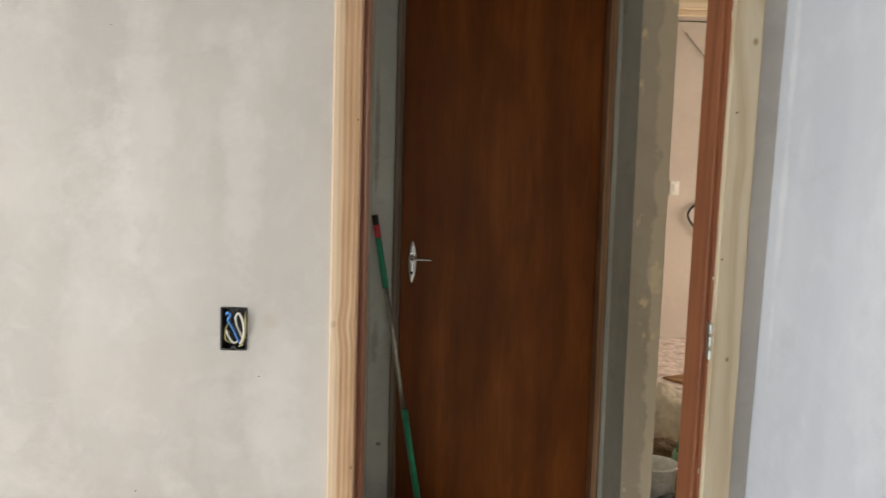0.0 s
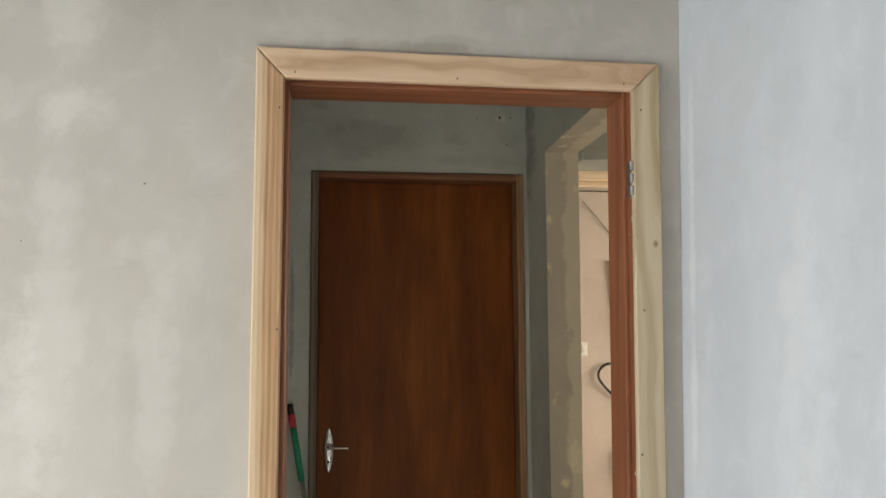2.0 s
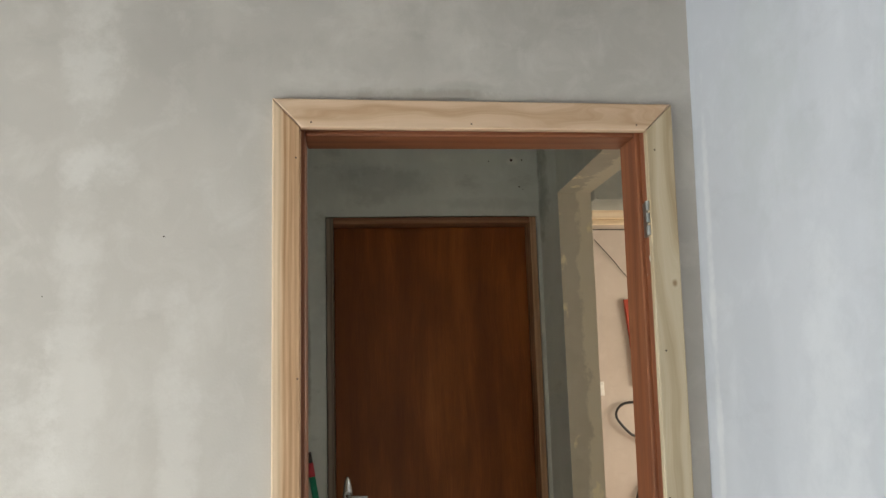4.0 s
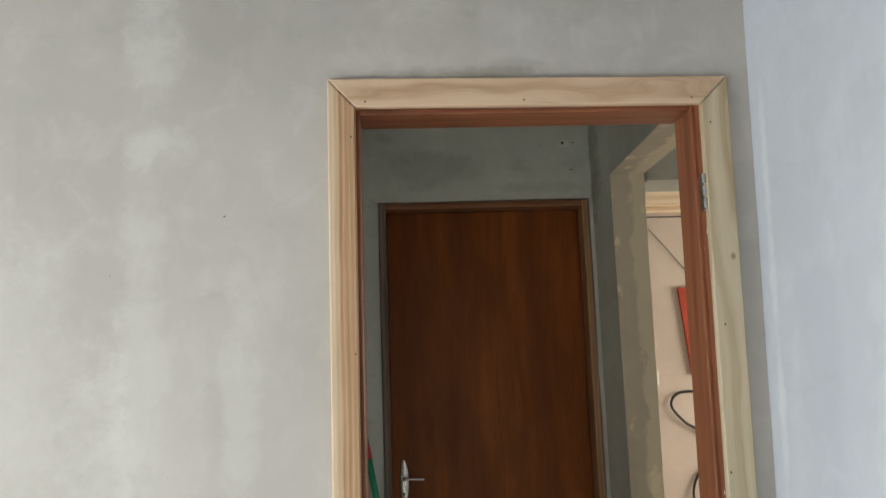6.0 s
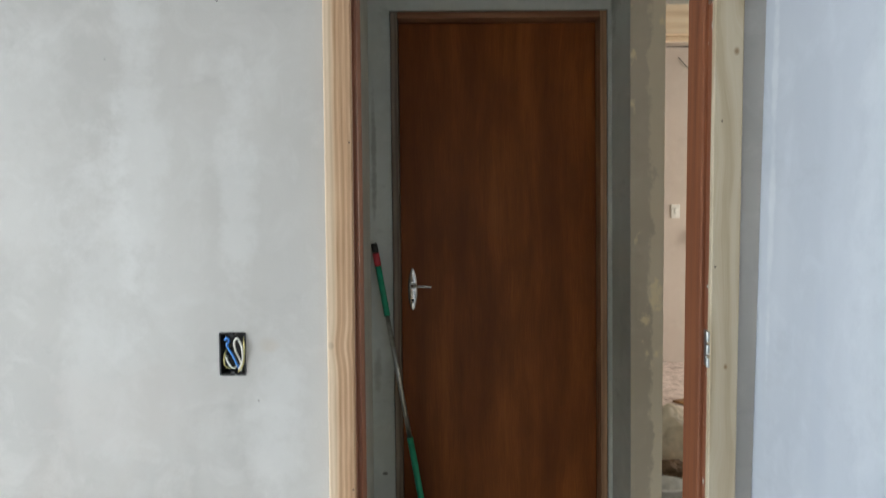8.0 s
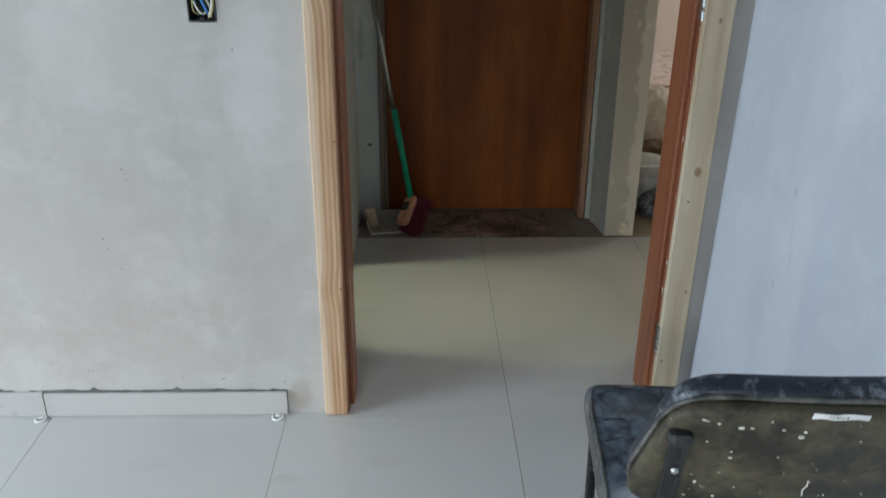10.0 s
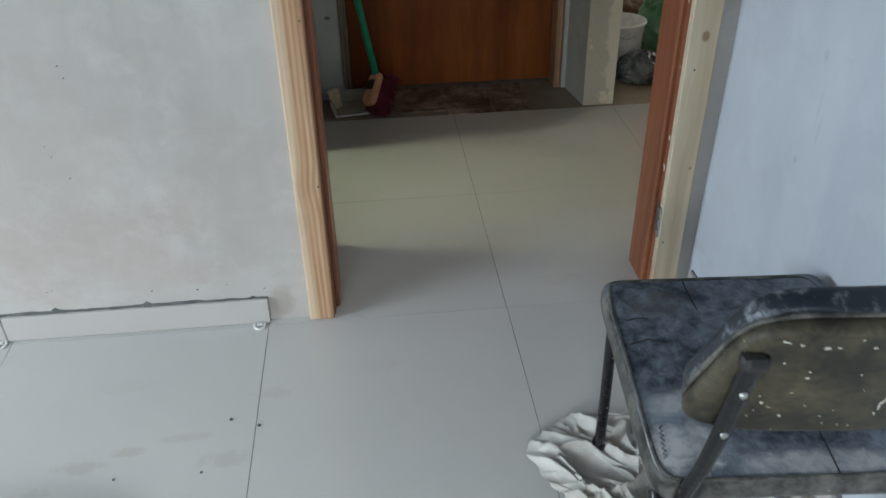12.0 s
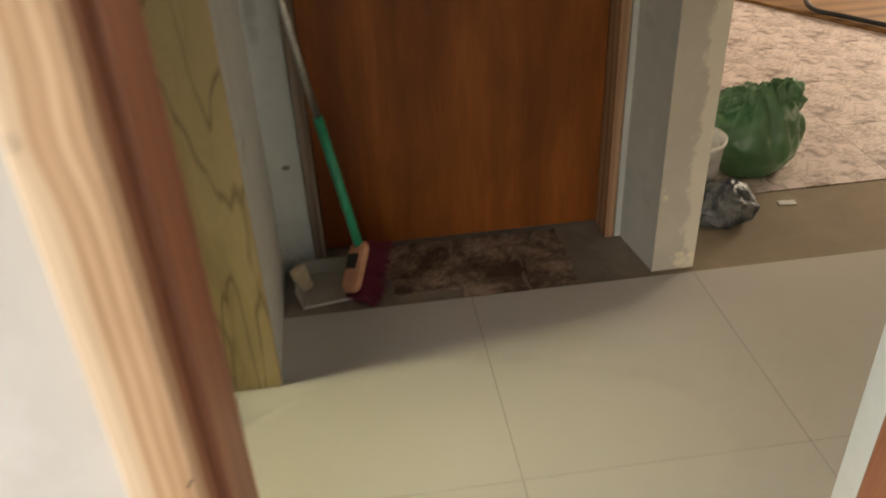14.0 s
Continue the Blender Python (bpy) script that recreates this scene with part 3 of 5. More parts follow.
def hinge(z, x):
    """Half a butt hinge, waiting for its leaf: plate let into the jamb, knuckles proud of it."""
    bm = bmesh.new()
    box(bm, x - 0.0012, x + 0.001, 1.966, 1.992, z - 0.042, z + 0.042, 0.0006)
    h = part("hinge", bm, M_STEEL, door_1, "zinc hinge plate without its pin")
    for k in (-1, 0, 1):
        bm = bmesh.new()
        zz = z + k * 0.03
        tube(bm, [(x - 0.004, 1.953, zz - 0.011), (x - 0.004, 1.953, zz + 0.011)], 0.0058, 10)
        box(bm, x - 0.003, x, 1.953, 1.968, zz - 0.010, zz + 0.010, 0.0008)
        part("knuckle", bm, M_STEEL, h, smooth=False)
    for k in (-0.022, 0.022):
        bm = bmesh.new()
        bmesh.ops.create_uvsphere(bm, u_segments=8, v_segments=5, radius=0.0034, matrix=Matrix.Translation((x - 0.001, 1.979, z + k)) @ Matrix.Diagonal((0.4, 1, 1, 1)))
        part("screw", bm, M_STEEL, h, smooth=True)


hinge(1.895, 0.7855)
hinge(1.059, 0.7765)
hinge(0.213, 0.767)

# white splashes of plaster on the right jamb
rng = random.Random(5)
for k in range(16):
    z = rng.uniform(0.15, 1.1) if k < 12 else rng.uniform(1.2, 2.0)
    r = rng.uniform(0.0015, 0.004)
    bm = bmesh.new()
    bmesh.ops.create_uvsphere(bm, u_segments=7, v_segments=4, radius=r, matrix=Matrix.Translation((0.7645 + 0.0115 * z, 1.9665 + rng.uniform(0, 0.024), z)) @ Matrix.Diagonal((0.3, 1, rng.uniform(1, 2.6), 1)))
    part("plaster_speck", bm, M_DUSTSPLASH, jr)

# frame of the hall's west door: yellow boards lining the opening
door_3 = thing("door_2", (-0.18, 2.63, 0), "yellow pine frame lining the west door opening", "door frame", kind="structure")
for y0, y1 in ((2.912, 2.9335), (2.2825, 2.298)):
    bm = bmesh.new()
    box(bm, -0.235, -0.1025, y0, y1, 0, 2.119, 0.003)
    part("jamb", bm, M_YELLOW, door_3)
bm = bmesh.new()
box(bm, -0.235, -0.1025, 2.2985, 2.9115, 2.098, 2.119, 0.003)
part("head_jamb", bm, M_YELLOW, door_3)

# ---- dark door ----
door_2 = thing("door_3", (0.41, 3.48, 0), "closed dark reddish-brown flush wooden door with a chrome handle", "door", kind="structure")
for x0, x1, mat in ((-0.017, 0.011, M_DUSTFRAME), (0.820, 0.847, M_DARKFRAME)):
    bm = bmesh.new()
    box(bm, x0, x1, 3.389, 3.56, 0.0, 2.182, 0.003)
    part("jamb", bm, mat, door_2)
bm = bmesh.new()
box(bm, 0.0115, 0.8195, 3.3892, 3.56, 2.156, 2.182, 0.003)
part("head_jamb", bm, M_DARKFRAME_T, door_2)
bm = bmesh.new()
box(bm, 0.013, 0.818, 3.474, 3.509, 0.012, 2.154, 0.002)
leaf = part("leaf", bm, M_DOOR, door_2)
bm = bmesh.new()
PX, PZ = 0.058, 1.068
bmesh.ops.create_uvsphere(bm, u_segments=24, v_segments=20, radius=1.0)
for v in bm.verts:
    v.co = Vector((PX + 0.0205 * v.co.x * (1 - 0.2 * abs(v.co.z) ** 3), 3.4736 + 0.006 * math.copysign(abs(v.co.y) ** 0.8, v.co.y), PZ + 0.088 * v.co.z))
plate = part("handle_plate", bm, M_CHROME, leaf, "oval chrome plate", smooth=True)
bm = bmesh.new()
tube(bm, curve_pts([(PX, 3.468, PZ + 0.016), (PX, 3.434, PZ + 0.016), (PX + 0.008, 3.422, PZ + 0.016), (PX + 0.042, 3.420, PZ + 0.015), (PX + 0.078, 3.422, PZ + 0.013)], 5), 0.0075, 10, 0.8, (0, 0, 1))
part("handle", bm, M_CHROME, leaf, "chrome lever", smooth=True)
# dull disc added to imitate the dark reflection in the middle of the plate
bm = bmesh.new()
tube(bm, [(PX, 3.4690, PZ + 0.016), (PX, 3.4645, PZ + 0.016)], 0.0125, 16)
part("rose", bm, M_STEEL, leaf, "dull steel disc added behind the lever for the plate's dark reflection")
bm = bmesh.new()
tube(bm, [(PX, 3.4685, PZ - 0.045), (PX, 3.465, PZ - 0.045)], 0.006, 12)
box(bm, PX - 0.0015, PX + 0.0015, 3.464, 3.467, PZ - 0.06, PZ - 0.045)
part("keyhole", bm, M_BLACK, leaf)

# old stone-print tiles left at its foot
def broken_tile(x0, x1, y0, y1, seed):
    """A slab whose edges are chipped unevenly."""
    rng = random.Random(seed)
    n = 9
    edge = [(x0 + (x1 - x0) * k / n, y0) for k in range(n)] + [(x1, y0 + (y1 - y0) * k / n) for k in range(n)]
    edge += [(x1 - (x1 - x0) * k / n, y1) for k in range(n)] + [(x0, y1 - (y1 - y0) * k / n) for k in range(n)]
    edge = [(x + rng.uniform(-0.006, 0.006), y + rng.uniform(-0.007, 0.004)) for x, y in edge]
    bm = bmesh.new()
    lo = [bm.verts.new((x, y, -0.012)) for x, y in edge]
    hi = [bm.verts.new((x, y, -0.0015)) for x, y in edge]
    bm.faces.new(lo[::-1])
    bm.faces.new(hi)
    for k in range(len(edge)):
        j = (k + 1) % len(edge)
        bm.faces.new((lo[k], lo[j], hi[j], hi[k]))
    return bm


for k, (x0, x1, y0, y1) in enumerate(((0.188, 0.366, 3.228, 3.474), (0.374, 0.548, 3.186, 3.474), (0.556, 0.688, 3.192, 3.474))):
    ob = new("old_tile", mesh_from("old_tile", broken_tile(x0, x1, y0, y1, 40 + k), M_STONE_OLD))
    tagged(ob, "dirty broken remnant of stone-print floor tile", "floor tile", "old tiles at the threshold")

# ---- skirting ----
def skirting_run(name, pieces, label):
    sk = thing(name, pieces[0][:3], label, "skirting", kind="structure")
    for x0, y0, z0, x1, y1, z1 in pieces:
        bm = bmesh.new()
        box(bm, x0, x1, y0, y1, z0, z1, 0.0012)
        part("skirting_tile", bm, M_SKIRT, sk)
    return sk


sk = skirting_run("baseboard_north", [(-2.6, 1.951, 0.001, -1.445, 1.9628, 0.075), (-1.442, 1.951, 0.001, -0.834, 1.9628, 0.072), (-0.831, 1.950, 0.001, -0.201, 1.9628, 0.069)], "pale tile skirting with mortar smears on top")
sk2 = skirting_run("baseboard_east", [(0.850, 1.325, 0.001, 0.860, 1.932, 0.074), (0.850, 0.715, 0.001, 0.860, 1.322, 0.074), (0.850, -0.6, 0.001, 0.860, 0.712, 0.074)], "pale tile skirting along the side wall")
sk3 = skirting_run("baseboard_hall", [(0.864, 2.113, 0.001, 0.8826, 2.330, 0.07)], "short white tile skirting piece in the hall")


def mortar_bead(parent, along, a0, a1, fixed, z, seed):
    """Uneven mortar squeezed out over the skirting."""
    rng = random.Random(seed)
    bm = bmesh.new()
    n = int((a1 - a0) / 0.012)
    rows = []
    h = 0.008
    for k in range(n + 1):
        a = a0 + (a1 - a0) * k / n
        h += (0.0035 - h) * 0.4 + rng.uniform(-0.002, 0.002)
        top = z + h + (rng.uniform(0.004, 0.012) if rng.random() < 0.05 else 0)
        d = rng.uniform(0.002, 0.005)
        prof = [(0, z - 0.004), (d + 0.003, z - 0.002), (d + 0.002, z + 0.6 * (top - z)), (0, top)]
        rows.append([bm.verts.new((a, fixed - p, q) if along == "x" else (fixed - p, a, q)) for p, q in prof])
    for r0, r1 in zip(rows, rows[1:]):
        for j in range(3):
            bm.faces.new((r0[j], r0[j + 1], r1[j + 1], r1[j]))
    part("mortar", bm, M_MORTAR, parent, "dark mortar smear", smooth=True)


mortar_bead(sk, "x", -2.6, -0.200, YW - 0.0005, 0.0695, 3)
mortar_bead(sk2, "y", -0.6, 1.938, 0.8635, 0.074, 4)


def spacer(x, y, z, turn):
    """A tile-levelling clip: a flat foot with a broken U-shaped loop."""
    sp = thing("tile_spacer", (x, y, z), "broken white plastic tile-levelling clip on the floor", "tile spacer", "tile spacers")
    m = Matrix.Translation((x, y, z)) @ Matrix.Rotation(turn, 4, "Z")
    bm = bmesh.new()
    pts = [m @ Vector(p) for p in curve_pts([(-0.012, 0.012, 0.003), (-0.012, -0.004, 0.003), (0, -0.013, 0.003), (0.012, -0.004, 0.003), (0.012, 0.012, 0.003)], 4)]
    tube(bm, pts, 0.003, 6)
    part("loop", bm, M_WHITEP, sp)
    bm = bmesh.new()
    box(bm, -0.007, 0.007, 0.004, 0.012, 0.0005, 0.006, 0.001)
    bmesh.ops.transform(bm, matrix=m, verts=bm.verts)
    part("foot", bm, M_WHITEP, sp)
    return sp


for x, y, z, a in ((-0.226, 1.934, 0, 0.1), (-0.843, 1.934, 0, 0.4), (0.838, 1.950, 0, 1.2), (0.834, 1.922, 0, 2.0)):
    spacer(x, y, z, a)

# ---- socket box in the wall ----
sb = thing("socket_box", (-0.32, 1.99, 1.012), "open black electrical box with loose blue and white wires", "socket box")
bm = bmesh.new()
X0, X1, Z0, Z1 = -0.349, -0.290, 1.012, 1.110
box(bm, X0 - 0.002, X1 + 0.002, 2.008, 2.011, Z0 - 0.002, Z1 + 0.002)
for a in ((X0 - 0.001, X0 + 0.0025, Z0, Z1), (X1 - 0.0025, X1 + 0.001, Z0, Z1), (X0 + 0.0026, X1 - 0.0026, Z0 - 0.001, Z0 + 0.0025), (X0 + 0.0026, X1 - 0.0026, Z1 - 0.0025, Z1 + 0.001)):
    box(bm, a[0], a[1], 1.961, 2.009, a[2], a[3])
part("box_shell", bm, M_BLACK, sb)
for x, z in ((-0.320, 1.016), (-0.320, 1.106)):
    bm = bmesh.new()
    tube(bm, [(x, 1.961, z), (x, 1.99, z)], 0.006, 10)
    part("screw_lug", bm, M_BLACK, sb)


def wire(ctrl, colour, r=0.0022):
    bm = bmesh.new()
    tube(bm, [p + Vector((0.006, 0, 0.0065)) for p in curve_pts(ctrl, 7)], r, 7)
    part("wire", bm, colour, sb, smooth=True)


M_BLUEW = plain("blue_insulation", (0.05, 0.20, 0.55), 0.4)
M_WHITEW = plain("white_insulation", (0.70, 0.68, 0.60), 0.4)
M_YELW = plain("yellow_insulation", (0.55, 0.48, 0.20), 0.4)
wire([(-0.347, 2.0, 1.085), (-0.344, 1.968, 1.086), (-0.339, 1.962, 1.092), (-0.333, 1.960, 1.086), (-0.338, 1.960, 1.074), (-0.326, 1.958, 1.055), (-0.317, 1.962, 1.032), (-0.314, 1.975, 1.018)], M_BLUEW, 0.0027)
wire([(-0.322, 2.0, 1.02), (-0.312, 1.968, 1.02), (-0.302, 1.958, 1.045), (-0.304, 1.955, 1.075), (-0.313, 1.956, 1.091), (-0.321, 1.960, 1.082), (-0.318, 1.962, 1.060), (-0.308, 1.966, 1.035), (-0.309, 1.97, 1.014)], M_WHITEW, 0.0024)
wire([(-0.305, 2.0, 1.09), (-0.299, 1.960, 1.083), (-0.298, 1.957, 1.060), (-0.303, 1.962, 1.03), (-0.315, 1.97, 1.012)], M_YELW)
wire([(-0.345, 2.0, 1.04), (-0.342, 1.966, 1.048), (-0.334, 1.960, 1.032), (-0.324, 1.962, 1.022), (-0.316, 1.968, 1.028)], M_WHITEW)
wire([(-0.34, 2.0, 1.07), (-0.345, 1.970, 1.055), (-0.346, 1.968, 1.03), (-0.338, 1.98, 1.018)], M_YELW)

# ---- broom ----
broom = thing("broom", (0.11, 3.29, 0), "broom with a green and silver handle leaning on the wall", "broom")
B0, B1 = Vector((0.108, 3.28, 0.135)), Vector((-0.092, 3.37, 1.262))


def along(k):
    return B0 + (B1 - B0) * k


M_GREEN = plain("green_sleeve", (0.015, 0.30, 0.17), 0.4)
M_PINK = plain("red_collar", (0.55, 0.05, 0.07), 0.45)
M_ORANGE = plain("salmon_plastic", (0.56, 0.27, 0.16), 0.45, vary=0.2, scale=25)
M_MAROON = plain("maroon_bristle", (0.15, 0.018, 0.04), 0.7, vary=0.4, scale=220)
for name, a, b, r, m in (("sleeve", 0.0, 0.32, 0.0125, M_GREEN), ("pole", 0.315, 0.75, 0.0095, M_STEEL), ("sleeve", 0.745, 0.925, 0.0125, M_GREEN), ("collar", 0.92, 0.965, 0.0135, M_PINK), ("cap", 0.96, 1.0, 0.0125, M_BLACK)):
    bm = bmesh.new()
    tube(bm, [along(a), along((a + b) / 2), along(b)], r, 12)
    part(name, bm, m, broom, smooth=True)
u = Vector((-0.30, -0.74, -0.58)).normalized()
n = Vector((0.42, 0.16, -0.88))
n = (n - u * n.dot(u)).normalized()
w = u.cross(n)
head_m = Matrix((u, w, n)).transposed().to_4x4()
head_m.translation = Vector((0.096, 3.243, 0.090))
bm = bmesh.new()
box(bm, -0.072, 0.072, -0.036, 0.036, -0.024, 0.014, 0.0185)
for v in bm.verts:
    v.co.y *= 1 - 0.5 * (v.co.x / 0.082) ** 2
    v.co.z *= 1 - 0.25 * (v.co.x / 0.082) ** 2
bmesh.ops.transform(bm, matrix=head_m, verts=bm.verts)
head = part("brush_head", bm, M_ORANGE, broom, "orange-brown brush block")
bm = bmesh.new()
box(bm, -0.030, 0.012, -0.016, 0.016, -0.0262, -0.0225, 0.0012)
bmesh.ops.transform(bm, matrix=head_m, verts=bm.verts)
part("label_patch", bm, M_BLACK, head, "dark worn label patch")
rng = random.Random(2)
verts, faces = [], []
for i in range(40):
    for j in range(12):
        for q in range(2):
            p = Vector((-0.076 + 0.152 * i / 39 + rng.uniform(-0.002, 0.002), -0.024 + 0.048 * j / 11, 0.011))
            tip = p + Vector((0.34 * p.x + rng.uniform(-0.007, 0.007), 0.5 * p.y + rng.uniform(-0.006, 0.006), rng.uniform(0.06, 0.092)))
            d = Vector((0.0018, 0.0009, 0)) if q else Vector((-0.0006, 0.0018, 0))
            k = len(verts)
            for c in (p - d, p + d, tip + d * 0.8, tip - d * 0.8):
                wp = head_m @ c
                wp.z = max(wp.z, 0.0015)
                verts.append(wp - Vector((0.11, 3.29, 0)))
            faces.append((k, k + 1, k + 2, k + 3))
me = bpy.data.meshes.new("bristles")
me.from_pydata(verts, [], faces)
me.materials.append(M_MAROON)
br = new("bristles", me)
br.parent = broom
tagged(br, "maroon bristles")

# ---- dustpan and cream block in the corner ----
M_PAN = dusty("dull_pan", (0.36, 0.34, 0.29), (0.52, 0.50, 0.44), 20, rough=0.6)
M_CREAM = plain("cream_foam", (0.60, 0.50, 0.34), 0.7)
pan = thing("dustpan", (-0.03, 3.32, 0), "flat pale grey dustpan lying on bare cement", "dustpan")
bm = bmesh.new()
for v in box(bm, -0.066, 0.068, 3.238, 3.40, 0.002, 0.005):
    if v.co.y < 3.3 and v.co.x > 0:
        v.co.y += 0.022
for v in box(bm, -0.069, -0.064, 3.238, 3.40, 0.002, 0.052):
    if v.co.z > 0.04:
        v.co.x -= 0.018
        v.co.y += 0.012 if v.co.y < 3.3 else 0
box(bm, -0.066, 0.068, 3.396, 3.401, 0.002, 0.05)
part("pan", bm, M_PAN, pan)
bm = bmesh.new()
for v in box(bm, -0.068, 0.068, 3.2355, 3.239, 0.0015, 0.0085):
    if v.co.x > 0:
        v.co.y += 0.022
part("lip", bm, M_WHITEP, pan, "worn pale lip")
bm = bmesh.new()
vs = box(bm, -0.022, 0.022, -0.012, 0.012, 0, 0.085, 0.007)
bmesh.ops.transform(bm, matrix=pose(-0.062, 3.325, 0.006, 8, -14, 25), verts=bm.verts)
part("grip", bm, M_CREAM, pan, "cream worn grip")

pan.location = (-0.015, 3.287, 0)

# ---- east room: bags, bucket and far wall ----
def crumpled(bm, centre, size, seed, amp=0.12, freq=6.0, pleat=0.0, cut=0.0):
    """A soft closed bag: a sphere flattened at its base and creased."""
    got = bmesh.ops.create_icosphere(bm, subdivisions=5, radius=1.0)
    o = Vector((seed * 3.1, seed * 1.7, seed))
    for v in got["verts"]:
        p = v.co.copy()
        r = 1 + amp * (1 - 2 * abs(noise.noise(p * freq * 0.35 + o))) + amp * 0.55 * (1 - 2 * abs(noise.noise(p * freq + o))) + 0.3 * amp * noise.noise(p * freq * 2.3 + o)
        if pleat:
            a = math.atan2(p.y, p.x)
            r += pleat * max(0, p.z + 0.3) * (1 - 2.4 * abs(noise.noise(Vector((3.2 * math.cos(a), 3.2 * math.sin(a), p.z * 0.8 + seed)))))
        q = p * r
        q.z = max(q.z, -0.82 + cut)
        v.co = Vector(centre) + Vector((q.x * size[0], q.y * size[1], (q.z + 0.82 - cut) * size[2]))
    return got["verts"]


M_GREENBAG = plain("green_film", (0.085, 0.225, 0.10), 0.28, vary=0.25, scale=9, spec=0.7)
bag = thing("plastic_bag", (1.405, 3.722, 0), "full dark green plastic bag with tied ears", "plastic bag")
bm = bmesh.new()
crumpled(bm, (1.405, 3.722, 0), (0.143, 0.122, 0.140), 2, 0.08, 4.0, 0.16)
part("sack", bm, M_GREENBAG, bag, smooth=True)
for sx, sd, h in ((-0.06, 5, 0.272), (0.075, 9, 0.280)):
    bm = bmesh.new()
    crumpled(bm, (1.405 + sx, 3.712, 0.19), (0.060, 0.04, (h - 0.19) / 1.85), sd, 0.2, 4.0, 0.35)
    part("ear", bm, M_GREENBAG, bag, smooth=True)

m, nt, b = material("clear_film", 0.38, spec=0.5)
c = ramp(nt, noise_at(nt, coords(nt), 13, 4, 0.6, 0.8), [(0.36, (0.02, 0.03, 0.055)), (0.5, (0.055, 0.065, 0.075)), (0.64, (0.20, 0.21, 0.21)), (0.74, (0.06, 0.08, 0.12))])
finish(nt, b, c)
M_FILM = m
bm = bmesh.new()
crumpled(bm, (1.19, 3.43, 0), (0.085, 0.068, 0.058), 11, 0.2, 5.0)
ob = new("wrapped_bag", mesh_from("wrapped_bag", bm, M_FILM, True))
tagged(ob, "small crumpled clear plastic bag with dark rubbish", "plastic bag")

bucket = thing("bucket", (1.134, 3.575, 0), "white plastic bucket behind the wall end", "bucket")
bm = bmesh.new()
prof = [(0.0, 0.003), (0.075, 0.003), (0.078, 0.0), (0.082, 0.004), (0.098, 0.195), (0.104, 0.197), (0.105, 0.207), (0.099, 0.209), (0.094, 0.2), (0.078, 0.012), (0.0, 0.01)]
rings = []
for r, z in prof:
    rings.append([bm.verts.new((1.134 + max(r, 0.0005) * math.cos(a), 3.575 + max(r, 0.0005) * math.sin(a), z)) for a in (2 * math.pi * k / 32 for k in range(32))])
for a, bb in zip(rings, rings[1:]):
    for k in range(32):
        bm.faces.new((a[k], a[(k + 1) % 32], bb[(k + 1) % 32], bb[k]))
part("pail", bm, M_WHITEP, bucket, smooth=True)
bm = bmesh.new()
tube(bm, curve_pts([(1.134 - 0.104, 3.575, 0.19), (1.105, 3.495, 0.165), (1.134, 3.467, 0.158), (1.175, 3.495, 0.165), (1.134 + 0.104, 3.575, 0.19)], 6), 0.0022, 6)
part("bail", bm, M_STEEL, bucket, "wire bail")

M_SACK = plain("cream_sack", (0.60, 0.54, 0.44), 0.8, vary=0.2, scale=12)
bm = bmesh.new()
crumpled(bm, (1.40, 4.45, 0), (0.17, 0.15, 0.17), 21, 0.14, 4.0)
ob = new("cement_sack", mesh_from("cement_sack", bm, M_SACK, True))
tagged(ob, "pale cream slumped paper sack on old tiles", "sack")
bm = bmesh.new()
crumpled(bm, (1.30, 4.08, 0), (0.12, 0.10, 0.075), 23, 0.2, 4.0)
ob = new("rag", mesh_from("rag", bm, plain("brown_rag", (0.14, 0.085, 0.05), 0.9, vary=0.4), True))
tagged(ob, "dark brown bundled rag beside the bag", "rag")
bm = bmesh.new()
vs = box(bm, -0.027, 0.027, -0.013, 0.013, 0, 0.003, 0.001)
bmesh.ops.transform(bm, matrix=pose(1.425, 3.478, -0.004, 0, 0, -8), verts=bm.verts)
ob = new("tile_chip", mesh_from("tile_chip", bm, M_WHITEP))
tagged(ob, "small white tile chip on brown screed", "tile chip")

# brown board on the floor with a black hose along its edge
M_BOARD = wood("brown_board", (0.30, 0.16, 0.06), (0.25, 0.13, 0.05), (0.14, 0.07, 0.03), "x", 12, 0.6)
bm = bmesh.new()
box(bm, 0, 1.5, 0, 0.9, 0, 0.018, 0.003)
bmesh.ops.transform(bm, matrix=pose(2.64, 4.685, -0.002, 0, 0, 121) @ pose(0, -0.9, 0), verts=bm.verts)
ob = new("wooden_board", mesh_from("wooden_board", bm, M_BOARD))
tagged(ob, "brown wooden board lying on old tiles", "board")
bm = bmesh.new()
tube(bm, curve_pts([(2.52, 5.45, 0.09), (2.42, 5.27, 0.05), (2.40, 5.14, 0.03), (2.47, 5.02, 0.03), (2.60, 4.82, 0.03), (2.75, 4.64, 0.03)], 6), 0.012, 8)
ob = new("hose", mesh_from("hose", bm, M_BLACK, True))
tagged(ob, "black hose lying on the brown board", "hose")

# far wall: ribbed timber lining, switch, cable, red board
M_LINING = wood("pale_lining", (0.82, 0.72, 0.57), (0.78, 0.66, 0.50), (0.62, 0.48, 0.33), "x", 10, 0.5)
FW = 7.56
lining = thing("wall_lining", (3.2, FW - 0.01, 2.89), "pale timber fascia board high on the far wall", "wall lining", kind="structure")
for z0, z1, deep, name in ((2.905, 2.958, 0.035, "lining_strip"), (2.9585, 3.62, 0.06, "fascia")):
    bm = bmesh.new()
    box(bm, 1.06, 5.44, FW - deep, FW - 0.0002, z0, z1, 0.012)
    part(name, bm, M_LINING, lining)
sw = thing("light_switch", (2.355, FW - 0.01, 1.32), "white plastic light switch on the far wall", "light switch")
bm = bmesh.new()
